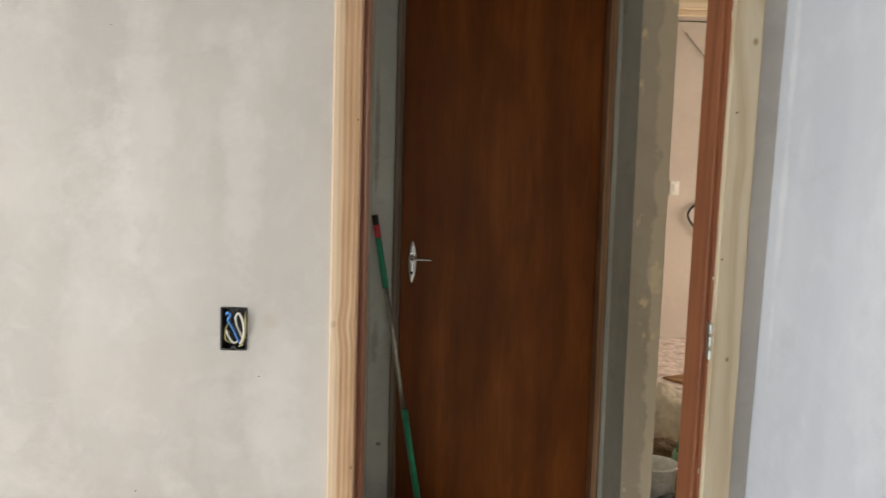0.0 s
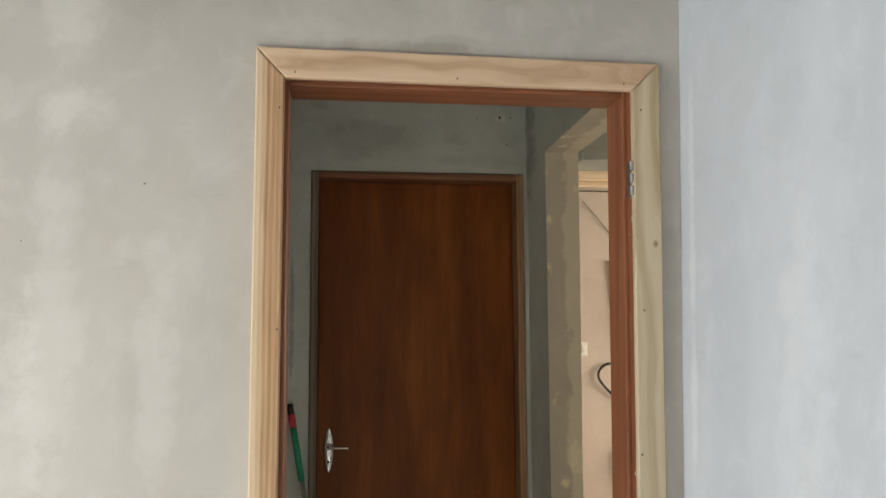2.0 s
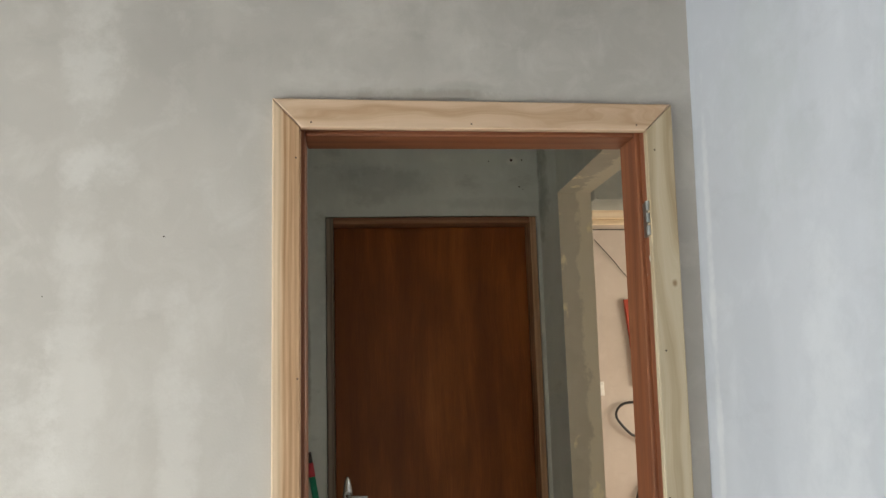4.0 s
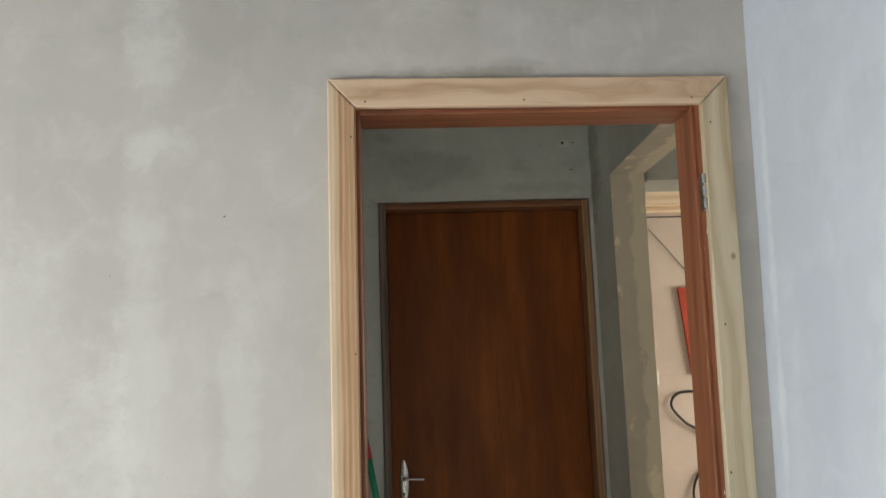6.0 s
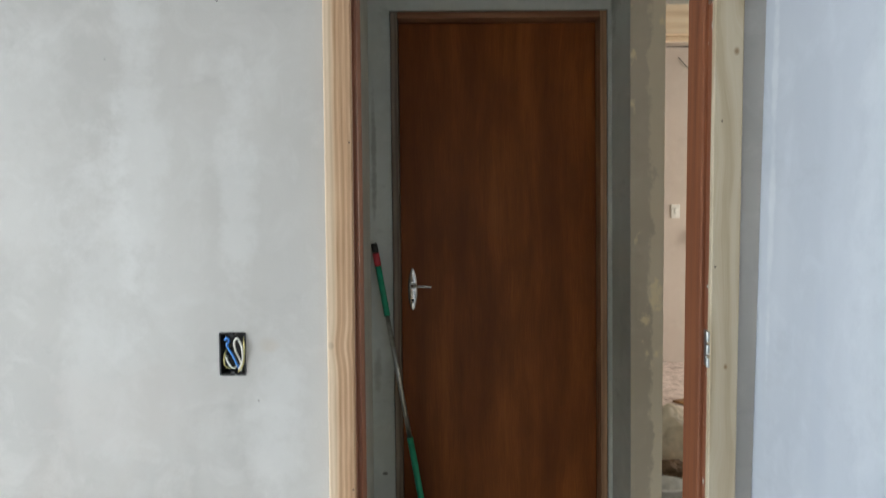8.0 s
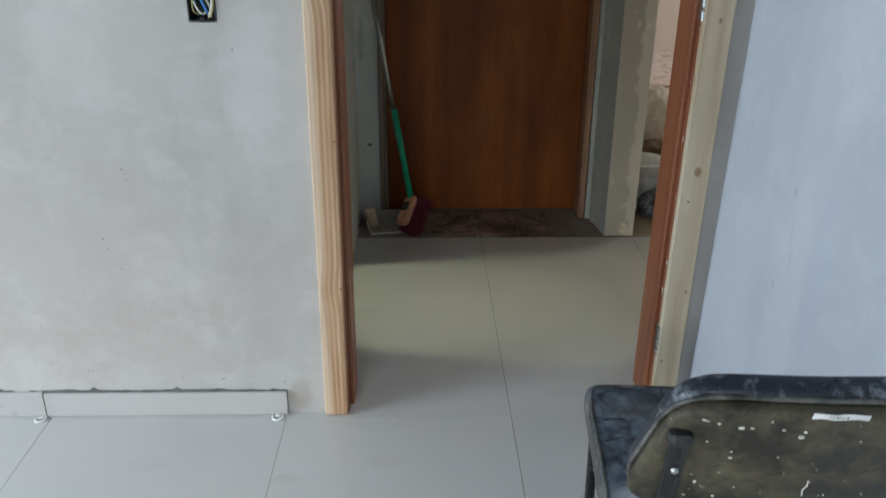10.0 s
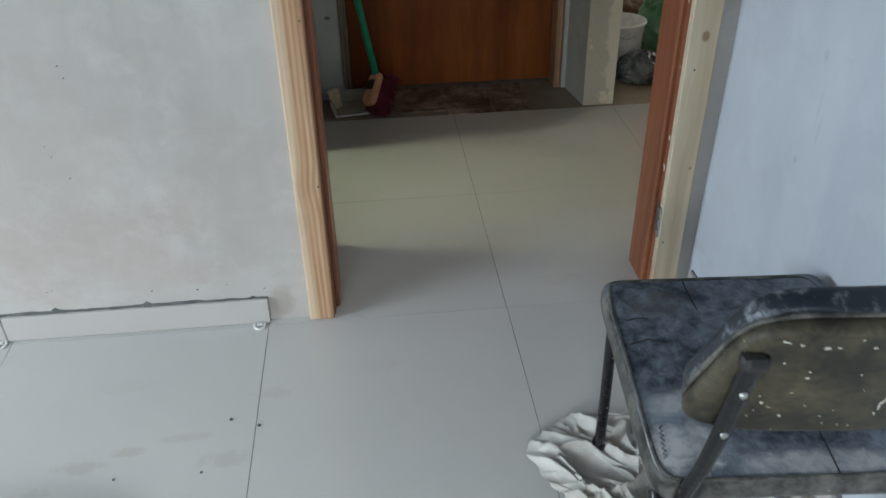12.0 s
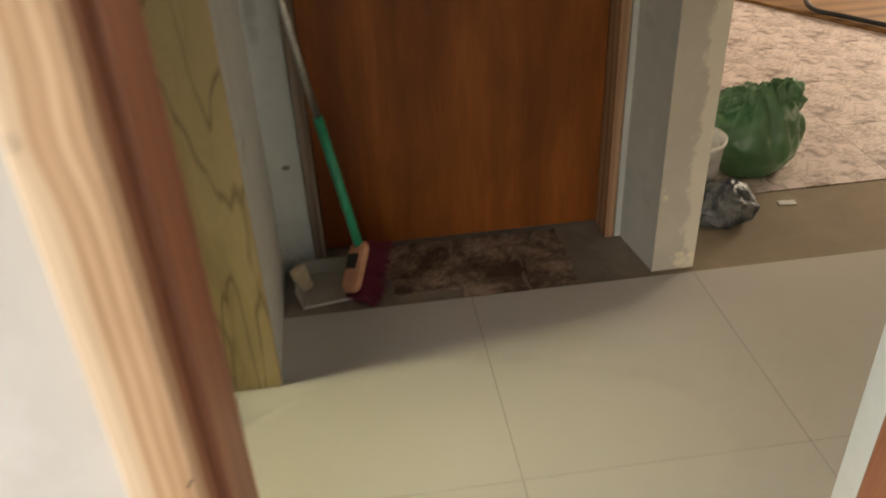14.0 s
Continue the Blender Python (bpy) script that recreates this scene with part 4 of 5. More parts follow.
box(bm, 2.318, 2.396, FW - 0.012, FW - 0.0002, 1.318, 1.445, 0.004)
part("plate", bm, M_WHITEP, sw)
bm = bmesh.new()
box(bm, 2.345, 2.371, FW - 0.018, FW - 0.011, 1.35, 1.41, 0.003)
part("rocker", bm, M_WHITEP, sw)
bm = bmesh.new()
tube(bm, curve_pts([(3.0, FW - 0.02, 1.22), (2.67, FW - 0.02, 1.25), (2.53, FW - 0.03, 1.22), (2.49, FW - 0.03, 1.12), (2.60, FW - 0.03, 0.98), (2.73, FW - 0.02, 0.89), (2.85, FW - 0.02, 0.68), (2.68, FW - 0.02, 0.5), (2.63, FW - 0.03, 0.32), (2.7, FW - 0.03, 0.12), (2.72, FW - 0.03, 0.012)], 7), 0.012, 8)
ob = new("cable", mesh_from("cable", bm, M_BLACK, True))
tagged(ob, "black looped cable hanging on the beige wall", "cable")
bm = bmesh.new()
tube(bm, curve_pts([(2.38, FW - 0.01, 2.77), (2.55, FW - 0.015, 2.57), (2.70, FW - 0.01, 2.385), (3.2, FW - 0.01, 1.85)], 4), 0.0035, 6)
tube(bm, curve_pts([(1.3, FW - 0.01, 2.86), (2.45, FW - 0.015, 2.862), (3.2, FW - 0.01, 2.85)], 4), 0.005, 6)
ob = new("wall_wire", mesh_from("wall_wire", bm, M_BLACK))
tagged(ob, "thin dark wire strung across the far wall", "wire")
M_RED = plain("red_paint", (0.38, 0.05, 0.025), 0.5)
bm = bmesh.new()
for v in box(bm, 2.625, 3.05, FW - 0.035, FW - 0.002, 1.4, 2.195, 0.004):
    v.co.x += (2.195 - v.co.z) * 0.095
ob = new("red_panel", mesh_from("red_panel", bm, M_RED))
tagged(ob, "red painted panel fixed to the far wall", "panel")

# ---- chair ----
DUST = (0.55, 0.56, 0.56)
M_VINYL = dusty("navy_vinyl", (0.020, 0.027, 0.040), (0.27, 0.315, 0.37), 42, (0.40, 0.70), 0.42, drifts=[
    (-0.14, -0.13, 0.07, 0.05, DUST, 0.8), (-0.10, -0.05, 0.09, 0.03, DUST, 0.5), (0.05, -0.16, 0.14, 0.03, DUST, 0.6),
    (0.00, 0.05, 0.06, 0.02, DUST, 0.35), (0.12, 0.10, 0.05, 0.03, DUST, 0.3), (-0.11, 0.17, 0.06, 0.04, (0.08, 0.08, 0.075), 0.6)])
M_VINYL_BACK = dusty("navy_vinyl_worn", (0.016, 0.021, 0.031), (0.40, 0.44, 0.48), 48, (0.51, 0.68), 0.36)
M_VINYL_SIDE = dusty("grey_vinyl", (0.028, 0.028, 0.026), (0.26, 0.25, 0.225), 34, (0.42, 0.68), 0.5, 0.08)
M_SHELL = dusty("brown_shell", (0.020, 0.017, 0.011), (0.155, 0.135, 0.082), 34, (0.42, 0.68), 0.55, 0.3)
M_FRAME = dusty("black_frame", (0.008, 0.008, 0.009), (0.10, 0.10, 0.10), 40, (0.62, 0.80), 0.30, 0.35)
chair = thing("office_chair", (0.64, 1.2, 0), "worn dusty dark blue vinyl visitor chair with plaster splashes", "chair")


def superellipse(a, p):
    c, s = math.cos(a), math.sin(a)
    return math.copysign(abs(c) ** p, c), math.copysign(abs(s) ** p, s)


def cushion(bm, centre, ax, ay, az, hx, hy, hz, p=0.28, rings=9, sides=56, dome=0.25, wob=0.004):
    """A padded slab with rounded corners, spanned by three axes."""
    c, ax, ay, az = Vector(centre), Vector(ax), Vector(ay), Vector(az)
    layers = []
    prof = []
    for k in range(rings + 1):
        a = math.pi / 2 - math.pi * k / rings
        ca, sa = math.cos(a), math.sin(a)
        prof.append((1 - 0.10 * (1 - abs(ca) ** 0.6), math.copysign(abs(sa) ** 0.7, sa)))
    inner = [(s * prof[0][0], 1 + dome * (1 - s * s)) for s in (0.12, 0.35, 0.6, 0.82)]
    outer = [(s * prof[-1][0], -1) for s in (0.82, 0.5, 0.12)]
    for r, h in inner + prof + outer:
        ring = []
        for k in range(sides):
            x, y = superellipse(2 * math.pi * k / sides, p)
            q = c + ax * (hx * r * x) + ay * (hy * r * y) + az * (hz * h)
            q += az * wob * noise.noise(q * 14)
            ring.append(bm.verts.new(q))
        layers.append(ring)
    for a, b2 in zip(layers, layers[1:]):
        for k in range(sides):
            bm.faces.new((a[k], a[(k + 1) % sides], b2[(k + 1) % sides], b2[k]))
    bm.faces.new(layers[0])
    bm.faces.new(layers[-1][::-1])


slope = Vector((0, 0.42, 0.040)).normalized()
up = Vector((1, 0, 0)).cross(slope)
bm = bmesh.new()
cushion(bm, (0.648, 1.236, 0.3715), (1, 0, 0), slope, up, 0.198, 0.218, 0.026, 0.14, sides=80, dome=0.20)
bm.normal_update()
for f in bm.faces:
    if abs(f.normal.dot(up)) < 0.6:
        f.material_index = 1
seat = part("seat", bm, [M_VINYL, M_VINYL_SIDE], chair, "dusty navy vinyl seat cushion", smooth=True)
# piping and seams on the seat
bm = bmesh.new()
pts = []
for k in range(57):
    x, y = superellipse(2 * math.pi * k / 56, 0.16)
    pts.append(Vector((0.640, 1.231, 0.3625)) + Vector((0.1815 * x, 0, 0)) + slope * 0.2085 * y + up * 0.0335)
tube(bm, pts, 0.003, 6, 1.0, (0, 0, 1))
part("piping", bm, M_VINYL_SIDE, seat, smooth=True)
for seam in ([(0.592, 0.203), (0.597, 0.12), (0.604, 0.075), (0.618, 0.055)], [(0.475, 0.105), (0.495, 0.110), (0.512, 0.108)], [(0.70, -0.21), (0.70, -0.10)], [(0.47, 0.05), (0.50, 0.06), (0.53, 0.052)]):
    bm = bmesh.new()
    tube(bm, [Vector((x, 1.231, 0.3625)) + slope * t + up * 0.0378 for x, t in seam], 0.0013, 5)
    part("seam", bm, M_BLACK, seat)
bm = bmesh.new()
zig = [Vector((0.468 + (0.006 if k % 2 else 0.0) + 0.0005 * k, 1.231, 0.3625)) + slope * (-0.175 + 0.0045 * k) + up * 0.0385 for k in range(14)]
tube(bm, zig, 0.0007, 5)
part("stitching", bm, M_BLACK, seat, "dark zigzag stitching")
bm = bmesh.new()
cushion(bm, (0.637, 1.235, 0.334), (1, 0, 0), slope, up, 0.165, 0.180, 0.008, 0.25, dome=0.0)
part("seat_board", bm, M_BLACK, chair)

def back_form(q):
    """The back narrows upwards and curves round the sitter."""
    q.x = 0.635 + (q.x - 0.635) * (0.915 - 1.0 * (q.z - 0.640))
    q.y += 0.55 * (q.x - 0.633) ** 2


# backrest: shell behind, padding in front, leaning back
bu = Vector((0, -0.075, 0.2)).normalized()          # up along the back
bn = bu.cross(Vector((1, 0, 0)))                     # towards the viewer's side
bn = bn if bn.y < 0 else -bn
BC = Vector((0.643, 0.912, 0.650))
bm = bmesh.new()
cushion(bm, BC - bu * 0.007, (1, 0, 0), bu, bn, 0.209, 0.113, 0.011, 0.36, dome=0.05, wob=0.002)
for v in bm.verts:
    back_form(v.co)
part("back_shell", bm, M_SHELL, chair, "brown-black plastic back shell with splashes", smooth=True)
bm = bmesh.new()
cushion(bm, BC - bn * 0.026 + bu * 0.003, (1, 0, 0), bu, -bn, 0.209, 0.115, 0.016, 0.40, dome=0.3)
for v in bm.verts:
    back_form(v.co)
back = part("backrest", bm, M_VINYL_BACK, chair, "dusty navy padded backrest", smooth=True)
bm = bmesh.new()
pts = []
for k in range(57):
    x, y = superellipse(2 * math.pi * k / 56, 0.40)
    q = BC - bn * 0.008 + Vector((0.211 * x, 0, 0)) + bu * 0.1095 * y
    back_form(q)
    pts.append(q)
tube(bm, pts, 0.0035, 6, 1.0, (0, 0, 1))
part("piping", bm, M_VINYL_SIDE, back, smooth=True)
# worn paper sticker and a scratch on the shell
def on_shell(x, h, off):
    q = BC + bu * h + bn * off
    q.x = x
    q.y += 0.55 * (x - 0.633) ** 2
    return q


bm = bmesh.new()
cols = [[bm.verts.new(on_shell(0.612 + 0.062 * i / 5, 0.1045 + 0.0095 * j + 0.0016 * math.sin(i * 2.1 + j), 0.0125)) for j in (0, 1)] for i in range(6)]
for a, b2 in zip(cols, cols[1:]):
    bm.faces.new((a[0], b2[0], b2[1], a[1]))
geom = bmesh.ops.extrude_face_region(bm, geom=bm.faces[:])
bmesh.ops.translate(bm, verts=[v for v in geom["geom"] if isinstance(v, bmesh.types.BMVert)], vec=bn * 0.0006)
sticker = part("sticker", bm, M_WHITEP, chair, "torn white paper sticker with dark bars")
rng = random.Random(9)
x = 0.630
while x < 0.652:
    wd = rng.choice((0.0007, 0.0012, 0.0018))
    bm = bmesh.new()
    c = [bm.verts.new(on_shell(px, h, 0.0136)) for px, h in ((x, 0.1072), (x + wd, 0.1072), (x + wd, 0.1112), (x, 0.1112))]
    bm.faces.new(c)
    part("bar", bm, M_BLACK, sticker)
    x += wd + rng.choice((0.0009, 0.0014, 0.002))
for blob in ([(0.646, -0.024), (0.648, -0.036), (0.645, -0.046), (0.648, -0.058)], [(0.523, -0.052), (0.531, -0.053)], [(0.50, 0.085), (0.508, 0.083)], [(0.646, -0.066), (0.648, -0.07)]):
    bm = bmesh.new()
    tube(bm, [on_shell(px, h, 0.0105) for px, h in blob], 0.0013, 7)
    part("plaster_splash", bm, M_DUSTSPLASH, chair, smooth=True)


rng = random.Random(17)
for k in range(18):
    px = 0.50 + abs(rng.gauss(0, 0.05)) if k < 14 else rng.uniform(0.47, 0.80)
    h = rng.uniform(-0.085, 0.085)
    r = rng.choice((0.0007, 0.0009, 0.0012, 0.0019))
    bm = bmesh.new()
    got = bmesh.ops.create_icosphere(bm, subdivisions=1, radius=r)
    spin = rng.uniform(0, math.pi)
    for v in got["verts"]:
        v.co.x *= rng.uniform(0.9, 1.6) + 1.1 * abs(math.cos(spin))
        v.co.z *= 0.8 + 0.9 * abs(math.sin(spin))
        v.co.y *= 0.45
    bmesh.ops.translate(bm, verts=bm.verts, vec=on_shell(px, h, 0.0113))
    part("plaster_splash", bm, M_DUSTSPLASH, chair)


def chair_side(x, out, inset=0.0):
    """One side of the frame: back bar, rear leg, front leg and the rail between."""
    bm = bmesh.new()
    pts = curve_pts([on_shell(x + inset + out * 0.008, 0.048, 0.016), on_shell(x + inset + out * 0.004, -0.05, 0.018), (x + inset, 0.965, 0.48), (x + inset, 1.002, 0.385), (x + inset, 1.021, 0.335)], 5)
    tube(bm, pts, 0.0075, 10, 1.6, (1, 0, 0))
    bar = part("back_bar", bm, M_FRAME, chair)
    for p in (pts[3], pts[7]):
        bm = bmesh.new()
        bmesh.ops.create_uvsphere(bm, u_segments=10, v_segments=6, radius=0.0052, matrix=Matrix.Translation(p + bn * 0.008) @ Matrix.Diagonal((1, 0.5, 1, 1)))
        part("screw", bm, M_STEEL, bar, smooth=True)
    bm = bmesh.new()
    box(bm, pts[0].x - 0.0155, pts[0].x + 0.0155, pts[0].y - 0.011, pts[0].y + 0.011, pts[0].z - 0.008, pts[0].z + 0.014, 0.0085)
    part("end_cap", bm, M_BLACK, bar)
    for nm, ctrl in (("leg", [(x + out * 0.012, 1.045, 0.332), (x + out * 0.014, 1.025, 0.30), (x + out * 0.016, 0.99, 0.13), (x + out * 0.018, 0.96, 0.012)]), ("leg", [(x - out * 0.002, 1.385, 0.345), (x - out * 0.002, 1.405, 0.32), (x - out * 0.007, 1.422, 0.15), (x - out * 0.010, 1.438, 0.012)])):
        bm = bmesh.new()
        tube(bm, curve_pts(ctrl, 5), 0.014, 12, 0.72, (1, 0, 0))
        leg = part(nm, bm, M_FRAME, chair, smooth=True)
        bm = bmesh.new()
        e = ctrl[-1]
        tube(bm, [(e[0], e[1], 0.026), (e[0], e[1], 0.001)], 0.0165, 12, 0.85)
        part("foot_cap", bm, M_BLACK, leg, smooth=False)
    bm = bmesh.new()
    tube(bm, [(x, 1.026, 0.313), (x, 1.21, 0.320), (x - out * 0.002, 1.39, 0.332)], 0.012, 10, 0.8)
    part("rail", bm, M_FRAME, chair, smooth=True)


chair_side(0.472, -1, 0.017)
chair_side(0.802, 1)
for y, z in ((1.08, 0.309), (1.34, 0.319)):
    bm = bmesh.new()
    tube(bm, [(0.472, y, z), (0.802, y, z)], 0.010, 10)
    part("cross_rail", bm, M_FRAME, chair, smooth=True)

# the chair stands slightly askew
chair.rotation_euler = (0, 0, radians(-4))
chair.location = (0.6347, 1.1876, 0)

# red tool on the seat
tool = thing("tape_measure", (0.620, 1.192, 0.3965), "small bright red plastic tape measure on the seat", "tape measure")
M_REDTOOL = plain("bright_red", (0.72, 0.04, 0.02), 0.4)
bm = bmesh.new()
box(bm, -0.035, 0.035, -0.032, 0.032, 0, 0.034, 0.008)
bmesh.ops.transform(bm, matrix=pose(0.620, 1.192, 0.3965, 5, 0, -3), verts=bm.verts)
case = part("case", bm, M_REDTOOL, tool)
bm = bmesh.new()
box(bm, -0.012, 0.022, -0.022, 0.012, 0.0335, 0.036, 0.001)
bmesh.ops.transform(bm, matrix=pose(0.620, 1.192, 0.3965, 5, 0, -3), verts=bm.verts)
part("badge", bm, M_BLACK, tool)
for sx in (-0.026, 0.026):
    for sy in (-0.023, 0.023):
        bm = bmesh.new()
        tube(bm, [(sx, sy, 0.0325), (sx, sy, 0.0347)], 0.0024, 8)
        bmesh.ops.transform(bm, matrix=pose(0.620, 1.192, 0.3965, 5, 0, -3), verts=bm.verts)
        part("screw", bm, M_STEEL, tool)

# ---- cloth under the chair ----
m, nt, b = material("drop_cloth", 0.9, spec=0.2)
c = ramp(nt, noise_at(nt, coords(nt), 9, 6, 0.65), [(0.32, (0.36, 0.335, 0.295)), (0.55, (0.53, 0.52, 0.485))])
c = mix(nt, c, (0.40, 0.30, 0.20), ramp(nt, noise_at(nt, coords(nt, (1, 1, 1), (3, 1, 1)), 14, 5, 0.7), [(0.62, 0), (0.78, 0.35)]))
finish(nt, b, c)
bump(nt, b, noise_at(nt, coords(nt), 500, 2), 0.2, 0.001)
M_CLOTH = m
bm = bmesh.new()
RIM = [(0.350, 1.452), (0.395, 1.498), (0.462, 1.540), (0.545, 1.535), (0.66, 1.55), (0.78, 1.50), (0.845, 1.38), (0.835, 1.24), (0.74, 1.13), (0.60, 1.12), (0.50, 1.18), (0.425, 1.275), (0.375, 1.365)]
NR, NA = 150, 420
cx, cy = 0.62, 1.335
rim = [Vector((x, y, 0)) for x, y in RIM]
rim = [p for i in range(len(rim)) for p in (0.5 * ((2 * rim[i]) + (rim[(i + 1) % len(rim)] - rim[i - 1]) * t + (2 * rim[i - 1] - 5 * rim[i] + 4 * rim[(i + 1) % len(rim)] - rim[(i + 2) % len(rim)]) * t * t
       + (3 * rim[i] - rim[i - 1] - 3 * rim[(i + 1) % len(rim)] + rim[(i + 2) % len(rim)]) * t ** 3) for t in (0.0, 0.25, 0.5, 0.75))]
angle = np.array([math.atan2(p.y - cy, p.x - cx) for p in rim])
reach = np.array([math.hypot(p.y - cy, p.x - cx) for p in rim])
order = np.argsort(angle)
aa = np.linspace(-math.pi, math.pi, NA, endpoint=False)
rr = np.interp(aa, angle[order], reach[order], period=2 * math.pi)
rr *= 1 + 0.012 * np.sin(aa * 23 + 1) + 0.01 * np.sin(aa * 41)
ss = np.linspace(0.02, 1, NR)[:, None]
gx, gy = cx + ss * rr * np.cos(aa), cy + ss * rr * np.sin(aa)
# the cloth lies in soft ridges: each runs along a bent line, steep on one flank, and the highest one shows
rng = random.Random(31)
wx = gx + 0.012 * np.sin(gy * 31 + 1.3) + 0.008 * np.sin(gx * 47 + gy * 23)
wy = gy + 0.012 * np.sin(gx * 27 + 0.4) + 0.007 * np.sin(gx * 21 - gy * 52)
high = np.full(gx.shape, 0.003)
for k in range(190):
    px, py = rng.uniform(0.36, 0.86), rng.uniform(1.12, 1.55)
    turn = radians(rng.gauss(-38, 16)) if px < 0.56 else radians(rng.gauss(-72, 26))
    if k % 6 == 0:
        turn += radians(rng.uniform(50, 90))
    length, wide, tall = rng.uniform(0.03, 0.14), rng.uniform(0.005, 0.016), rng.uniform(0.010, 0.034)
    if k > 110:
        length, wide, tall = length * 0.5, wide * 0.5, tall * 0.6
    a = (wx - px) * math.cos(turn) + (wy - py) * math.sin(turn)
    c = -(wx - px) * math.sin(turn) + (wy - py) * math.cos(turn) + rng.uniform(-3, 3) * a * a
    flank = np.where(c > 0, wide * 0.55, wide * 1.5)
    ridge = tall * np.exp(-(a / length) ** 2) / (1 + np.abs(c / flank) ** 1.35) ** 1.7
    high = np.where(ridge > high, ridge + 0.25 * high, high + 0.25 * ridge)
high = np.minimum(high, 0.052) * np.minimum(1, (1 - ss) * 9 + 0.12) ** 0.7
grid = [[bm.verts.new((gx[i, k], gy[i, k], 0.003 + high[i, k])) for k in range(NA)] for i in range(NR)]
for a, b2 in zip(grid, grid[1:]):
    for k in range(NA):
        bm.faces.new((a[k], a[(k + 1) % NA], b2[(k + 1) % NA], b2[k]))
bm.faces.new(grid[0])
ob = new("drop_cloth", mesh_from("drop_cloth", bm, M_CLOTH, True))
tagged(ob, "crumpled off-white stained cloth on the floor under the chair", "cloth")

# ---- paper sack on the floor ----
M_KRAFT = plain("kraft_paper", (0.52, 0.40, 0.20), 0.6, vary=0.2, scale=14, bump_by=0.5)
sackp = thing("paper_sack", (-0.64, 1.155, 0), "crumpled yellowish kraft paper sack on the tiles", "paper sack")
bm = bmesh.new()
got = bmesh.ops.create_icosphere(bm, subdivisions=5, radius=1.0)
for v in got["verts"]:
    p = v.co.copy()
    r = 1 + 0.10 * (1 - 2 * abs(noise.noise(p * 1.6 + Vector((4, 2, 1))))) + 0.13 * (1 - 2 * abs(noise.noise(Vector((p.x * 2.4, p.y * 6, p.z * 6))))) + 0.05 * (1 - 2 * abs(noise.noise(p * 7.5)))
    q = Vector([math.copysign(abs(t) ** 0.75, t) for t in p]) * r
    v.co = Vector((-0.64 + 0.21 * q.x, 1.150 + 0.185 * q.y, 0.032 + 0.038 * max(q.z, -0.8)))
part("paper", bm, M_KRAFT, sackp, smooth=True)
bm = bmesh.new()
vs = box(bm, -0.045, 0.035, -0.016, 0.016, 0, 0.004, 0.0015)
bmesh.ops.transform(bm, matrix=pose(-0.56, 1.327, 0.052, 35, 0, 8), verts=bm.verts)
band = part("print_band", bm, plain("dark_print", (0.05, 0.055, 0.05), 0.6, vary=0.3), sackp, "dark printed band")
for x0, x1, y0, y1 in ((-0.036, -0.016, 0.004, 0.009), (-0.012, 0.004, 0.003, 0.008), (-0.030, -0.006, -0.008, -0.005), (0.010, 0.026, -0.006, 0.006)):
    bm = bmesh.new()
    box(bm, x0, x1, y0, y1, 0.0038, 0.0048)
    bmesh.ops.transform(bm, matrix=pose(-0.56, 1.327, 0.052, 35, 0, 8), verts=bm.verts)
    part("bar", bm, M_KRAFT, band, "pale printed bar")

# crumbs on the floor
rng = random.Random(12)
for k, (x, y) in enumerate(((-0.258, 1.614), (-0.197, 1.589), (0.335, 1.30), (0.31, 1.33), (-0.34, 1.37), (-0.28, 1.33), (-0.30, 1.47), (-0.47, 1.47))):
    bm = bmesh.new()
    got = bmesh.ops.create_icosphere(bm, subdivisions=2, radius=0.0042 if k < 2 else 0.003)
    for v in got["verts"]:
        v.co *= 1 + 0.4 * noise.noise(v.co * 400 + Vector((k, k, 0)))
        v.co.z *= 0.6
        v.co.x *= 2.6 if k == 2 else 1
    bmesh.ops.transform(bm, matrix=pose(x, y, 0.0018, 0, 0, 30 * k), verts=bm.verts)
    ob = new("crumb", mesh_from("crumb", bm, M_MORTAR))
    tagged(ob, "dark mortar crumb on the tile", "crumb", "mortar crumbs")

# tiny nail holes in the room's wall
pits = thing("nail_holes", (-0.4, 1.963, 0.5), "tiny dark nail holes scattered over the grey plaster", "nail holes")
for k, (x, z) in enumerate(((-0.262, 0.952), (-0.538, 0.649), (-0.607, 0.475), (-0.363, 0.105), (-0.292, 0.113), (-0.582, 0.421), (-0.544, 0.675), (-0.615, 0.50), (-0.593, 1.733), (-0.339, 1.863), (-0.698, 0.131), (-0.71, 0.128), (-0.47, 0.11), (-0.205, 0.095))):
    bm = bmesh.new()
    got = bmesh.ops.create_icosphere(bm, subdivisions=1, radius=0.0014 + 0.0006 * (k % 3 == 0))
    for v in got["verts"]:
        v.co.y *= 0.3
        v.co.x *= 1 + 0.5 * (k % 2)
    bmesh.ops.translate(bm, verts=bm.verts, vec=(x, 1.9626, z))
    part("nail_hole", bm, M_NAIL, pits)

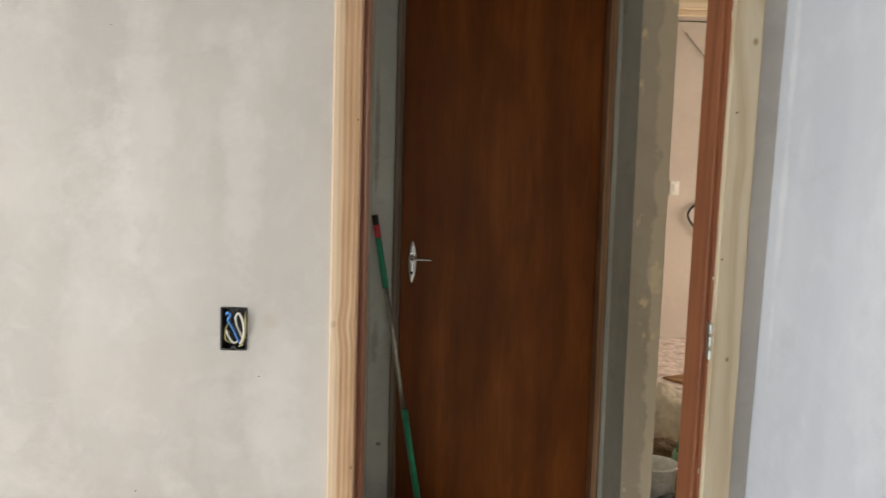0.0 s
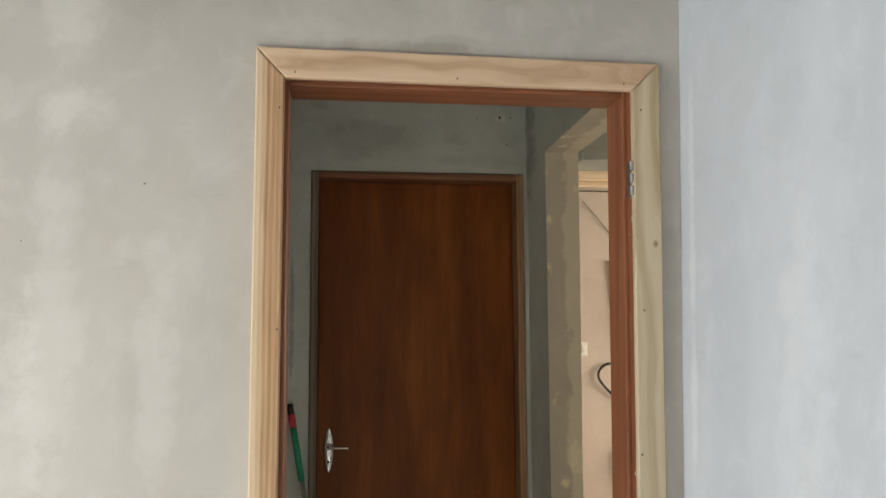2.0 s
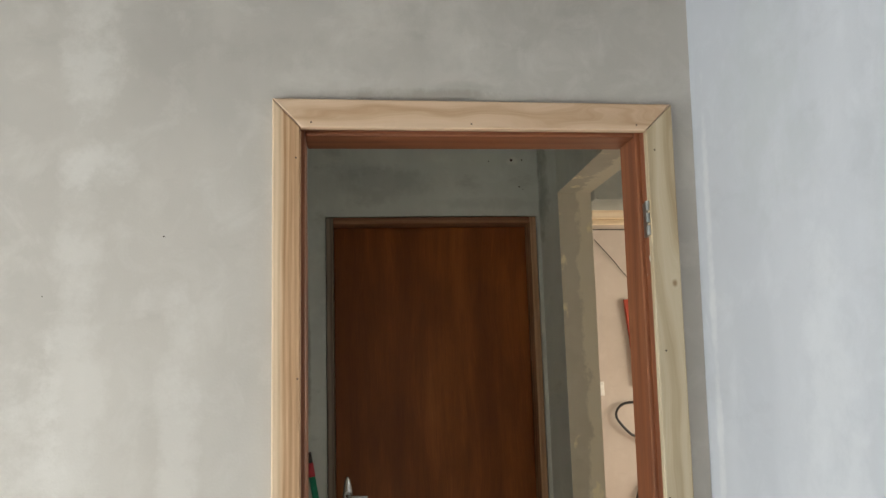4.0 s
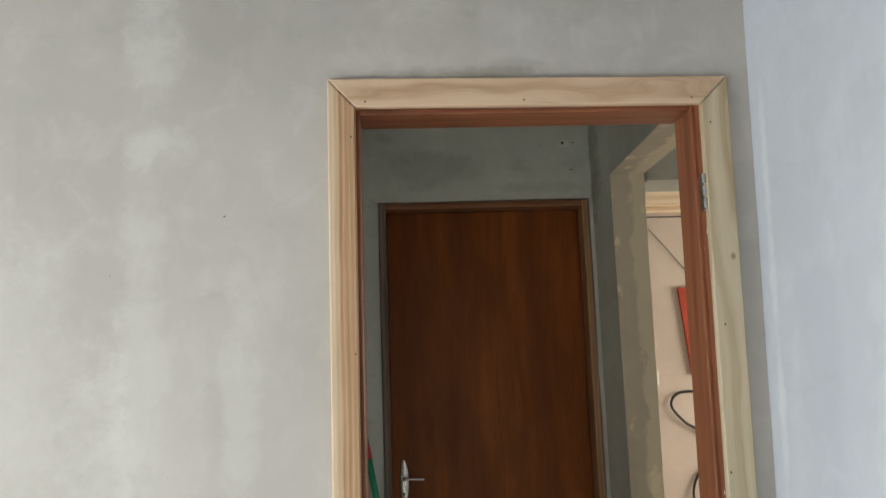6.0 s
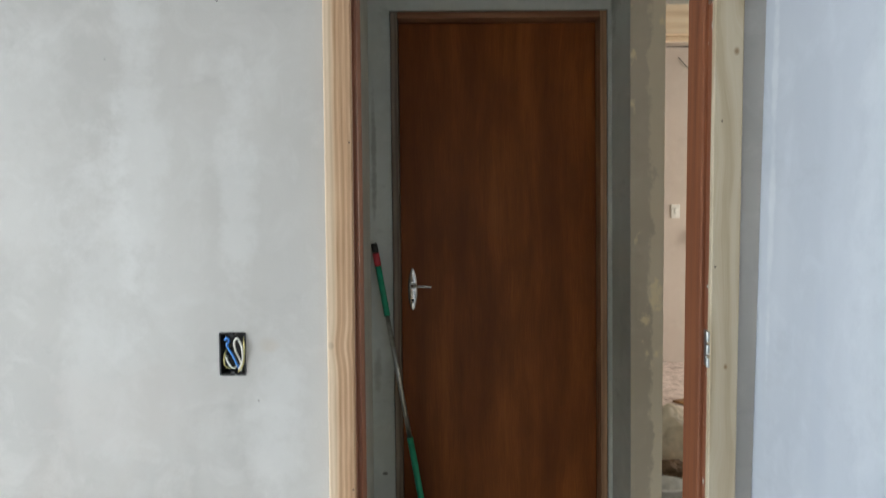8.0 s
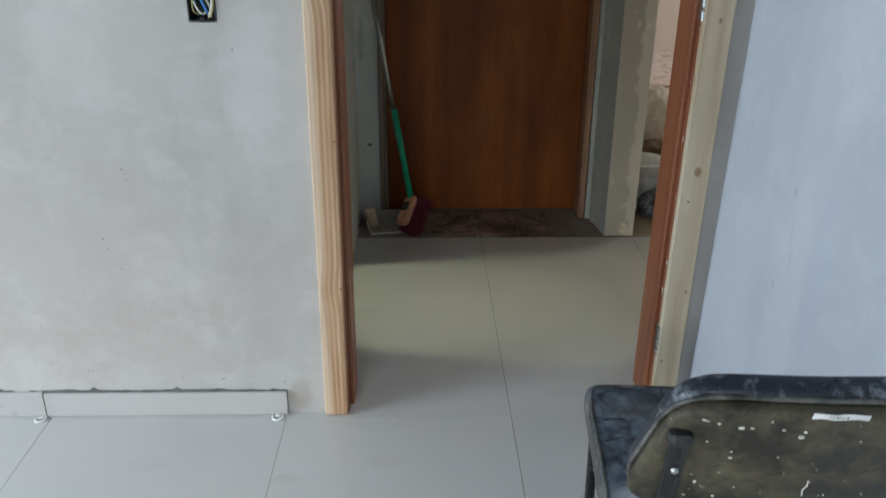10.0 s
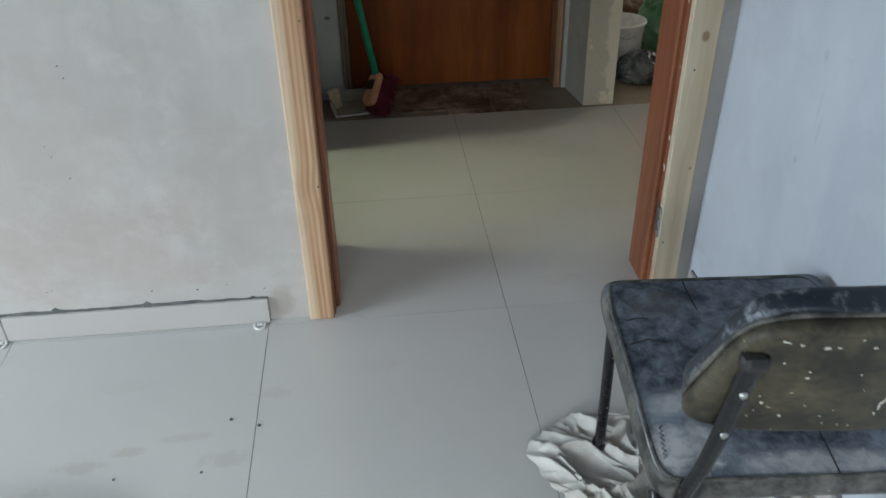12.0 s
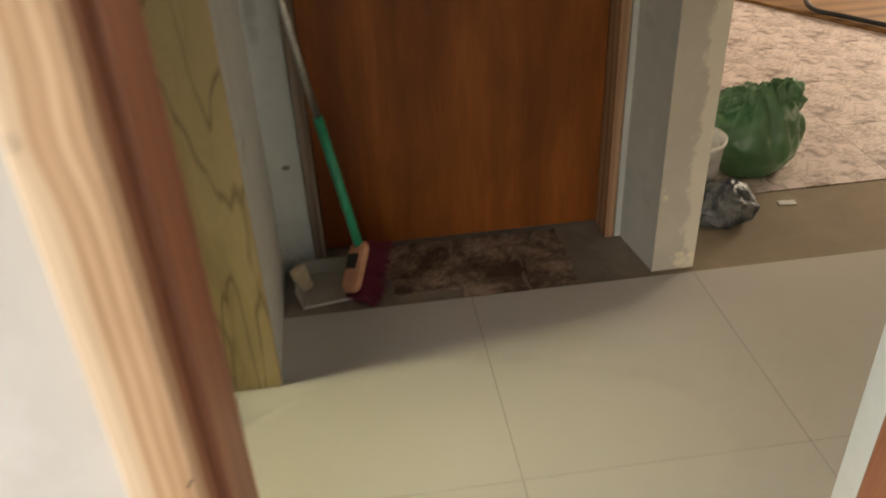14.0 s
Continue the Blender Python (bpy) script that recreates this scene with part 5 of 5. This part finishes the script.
# screw holes and nails in the plaster
hole = thing("wall_marks", (0.6, 3.41, 2.4), "small dark screw holes above the dark door", "screw holes")
for x, z, r in ((0.66, 2.42, 0.0025), (0.755, 2.425, 0.006), (0.80, 2.425, 0.0035), (0.785, 2.31, 0.0035), (0.80, 2.30, 0.002)):
    bm = bmesh.new()
    got = bmesh.ops.create_icosphere(bm, subdivisions=2, radius=r)
    for v in got["verts"]:
        v.co *= 1 + 0.3 * noise.noise(v.co * 200 + Vector((x * 40, z, 0)))
        v.co.y *= 0.25
    bmesh.ops.translate(bm, verts=bm.verts, vec=(x, 3.397, z))
    part("screw_hole", bm, M_NAIL, hole)

# ---- tiles ----
def tile_mesh(sx, sy):
    bm = bmesh.new()
    box(bm, -sx / 2, sx / 2, -sy / 2, sy / 2, -0.007, 0.0)
    return mesh_from("tile", bm, M_TILE)


SHARED = {}


def lay(parent, x0, x1, y0, y1):
    gap = 0.0008
    key = (round(x1 - x0, 4), round(y1 - y0, 4))
    if key not in SHARED:
        SHARED[key] = tile_mesh(x1 - x0 - 2 * gap, y1 - y0 - 2 * gap)
    ob = new("tile", SHARED[key])
    ob.location = ((x0 + x1) / 2, (y0 + y1) / 2, 0)
    ob.parent = parent
    return ob


XJ = [-3.3, -2.64, -2.033, -1.426, -0.819, -0.204, 0.390, 1.003, 1.613, 2.223, 2.833, 3.443, 4.053, 4.663, 5.273]
YJ = [-2.4, -1.73, -1.12, -0.51, 0.10, 0.71, 1.320, 1.940, 2.541, 3.177]
for i in range(len(XJ) - 1):
    for j in range(len(YJ) - 1):
        if XJ[i] > 0.9 and YJ[j] < 1.3:
            continue
        lay(floor, XJ[i], XJ[i + 1], YJ[j], YJ[j + 1])
bm = bmesh.new()
box(bm, -0.1993, 0.1993, -0.1993, 0.1993, -0.007, 0.0, 0.0012)
stone_mesh = mesh_from("stone_tile", bm, M_STONE)
for i in range(10):
    for j in range(10):
        ob = new("tile", stone_mesh)
        ob.location = (1.23 + 0.4 * i, 3.753 + 0.4 * j, 0)
        ob.parent = floor_stone
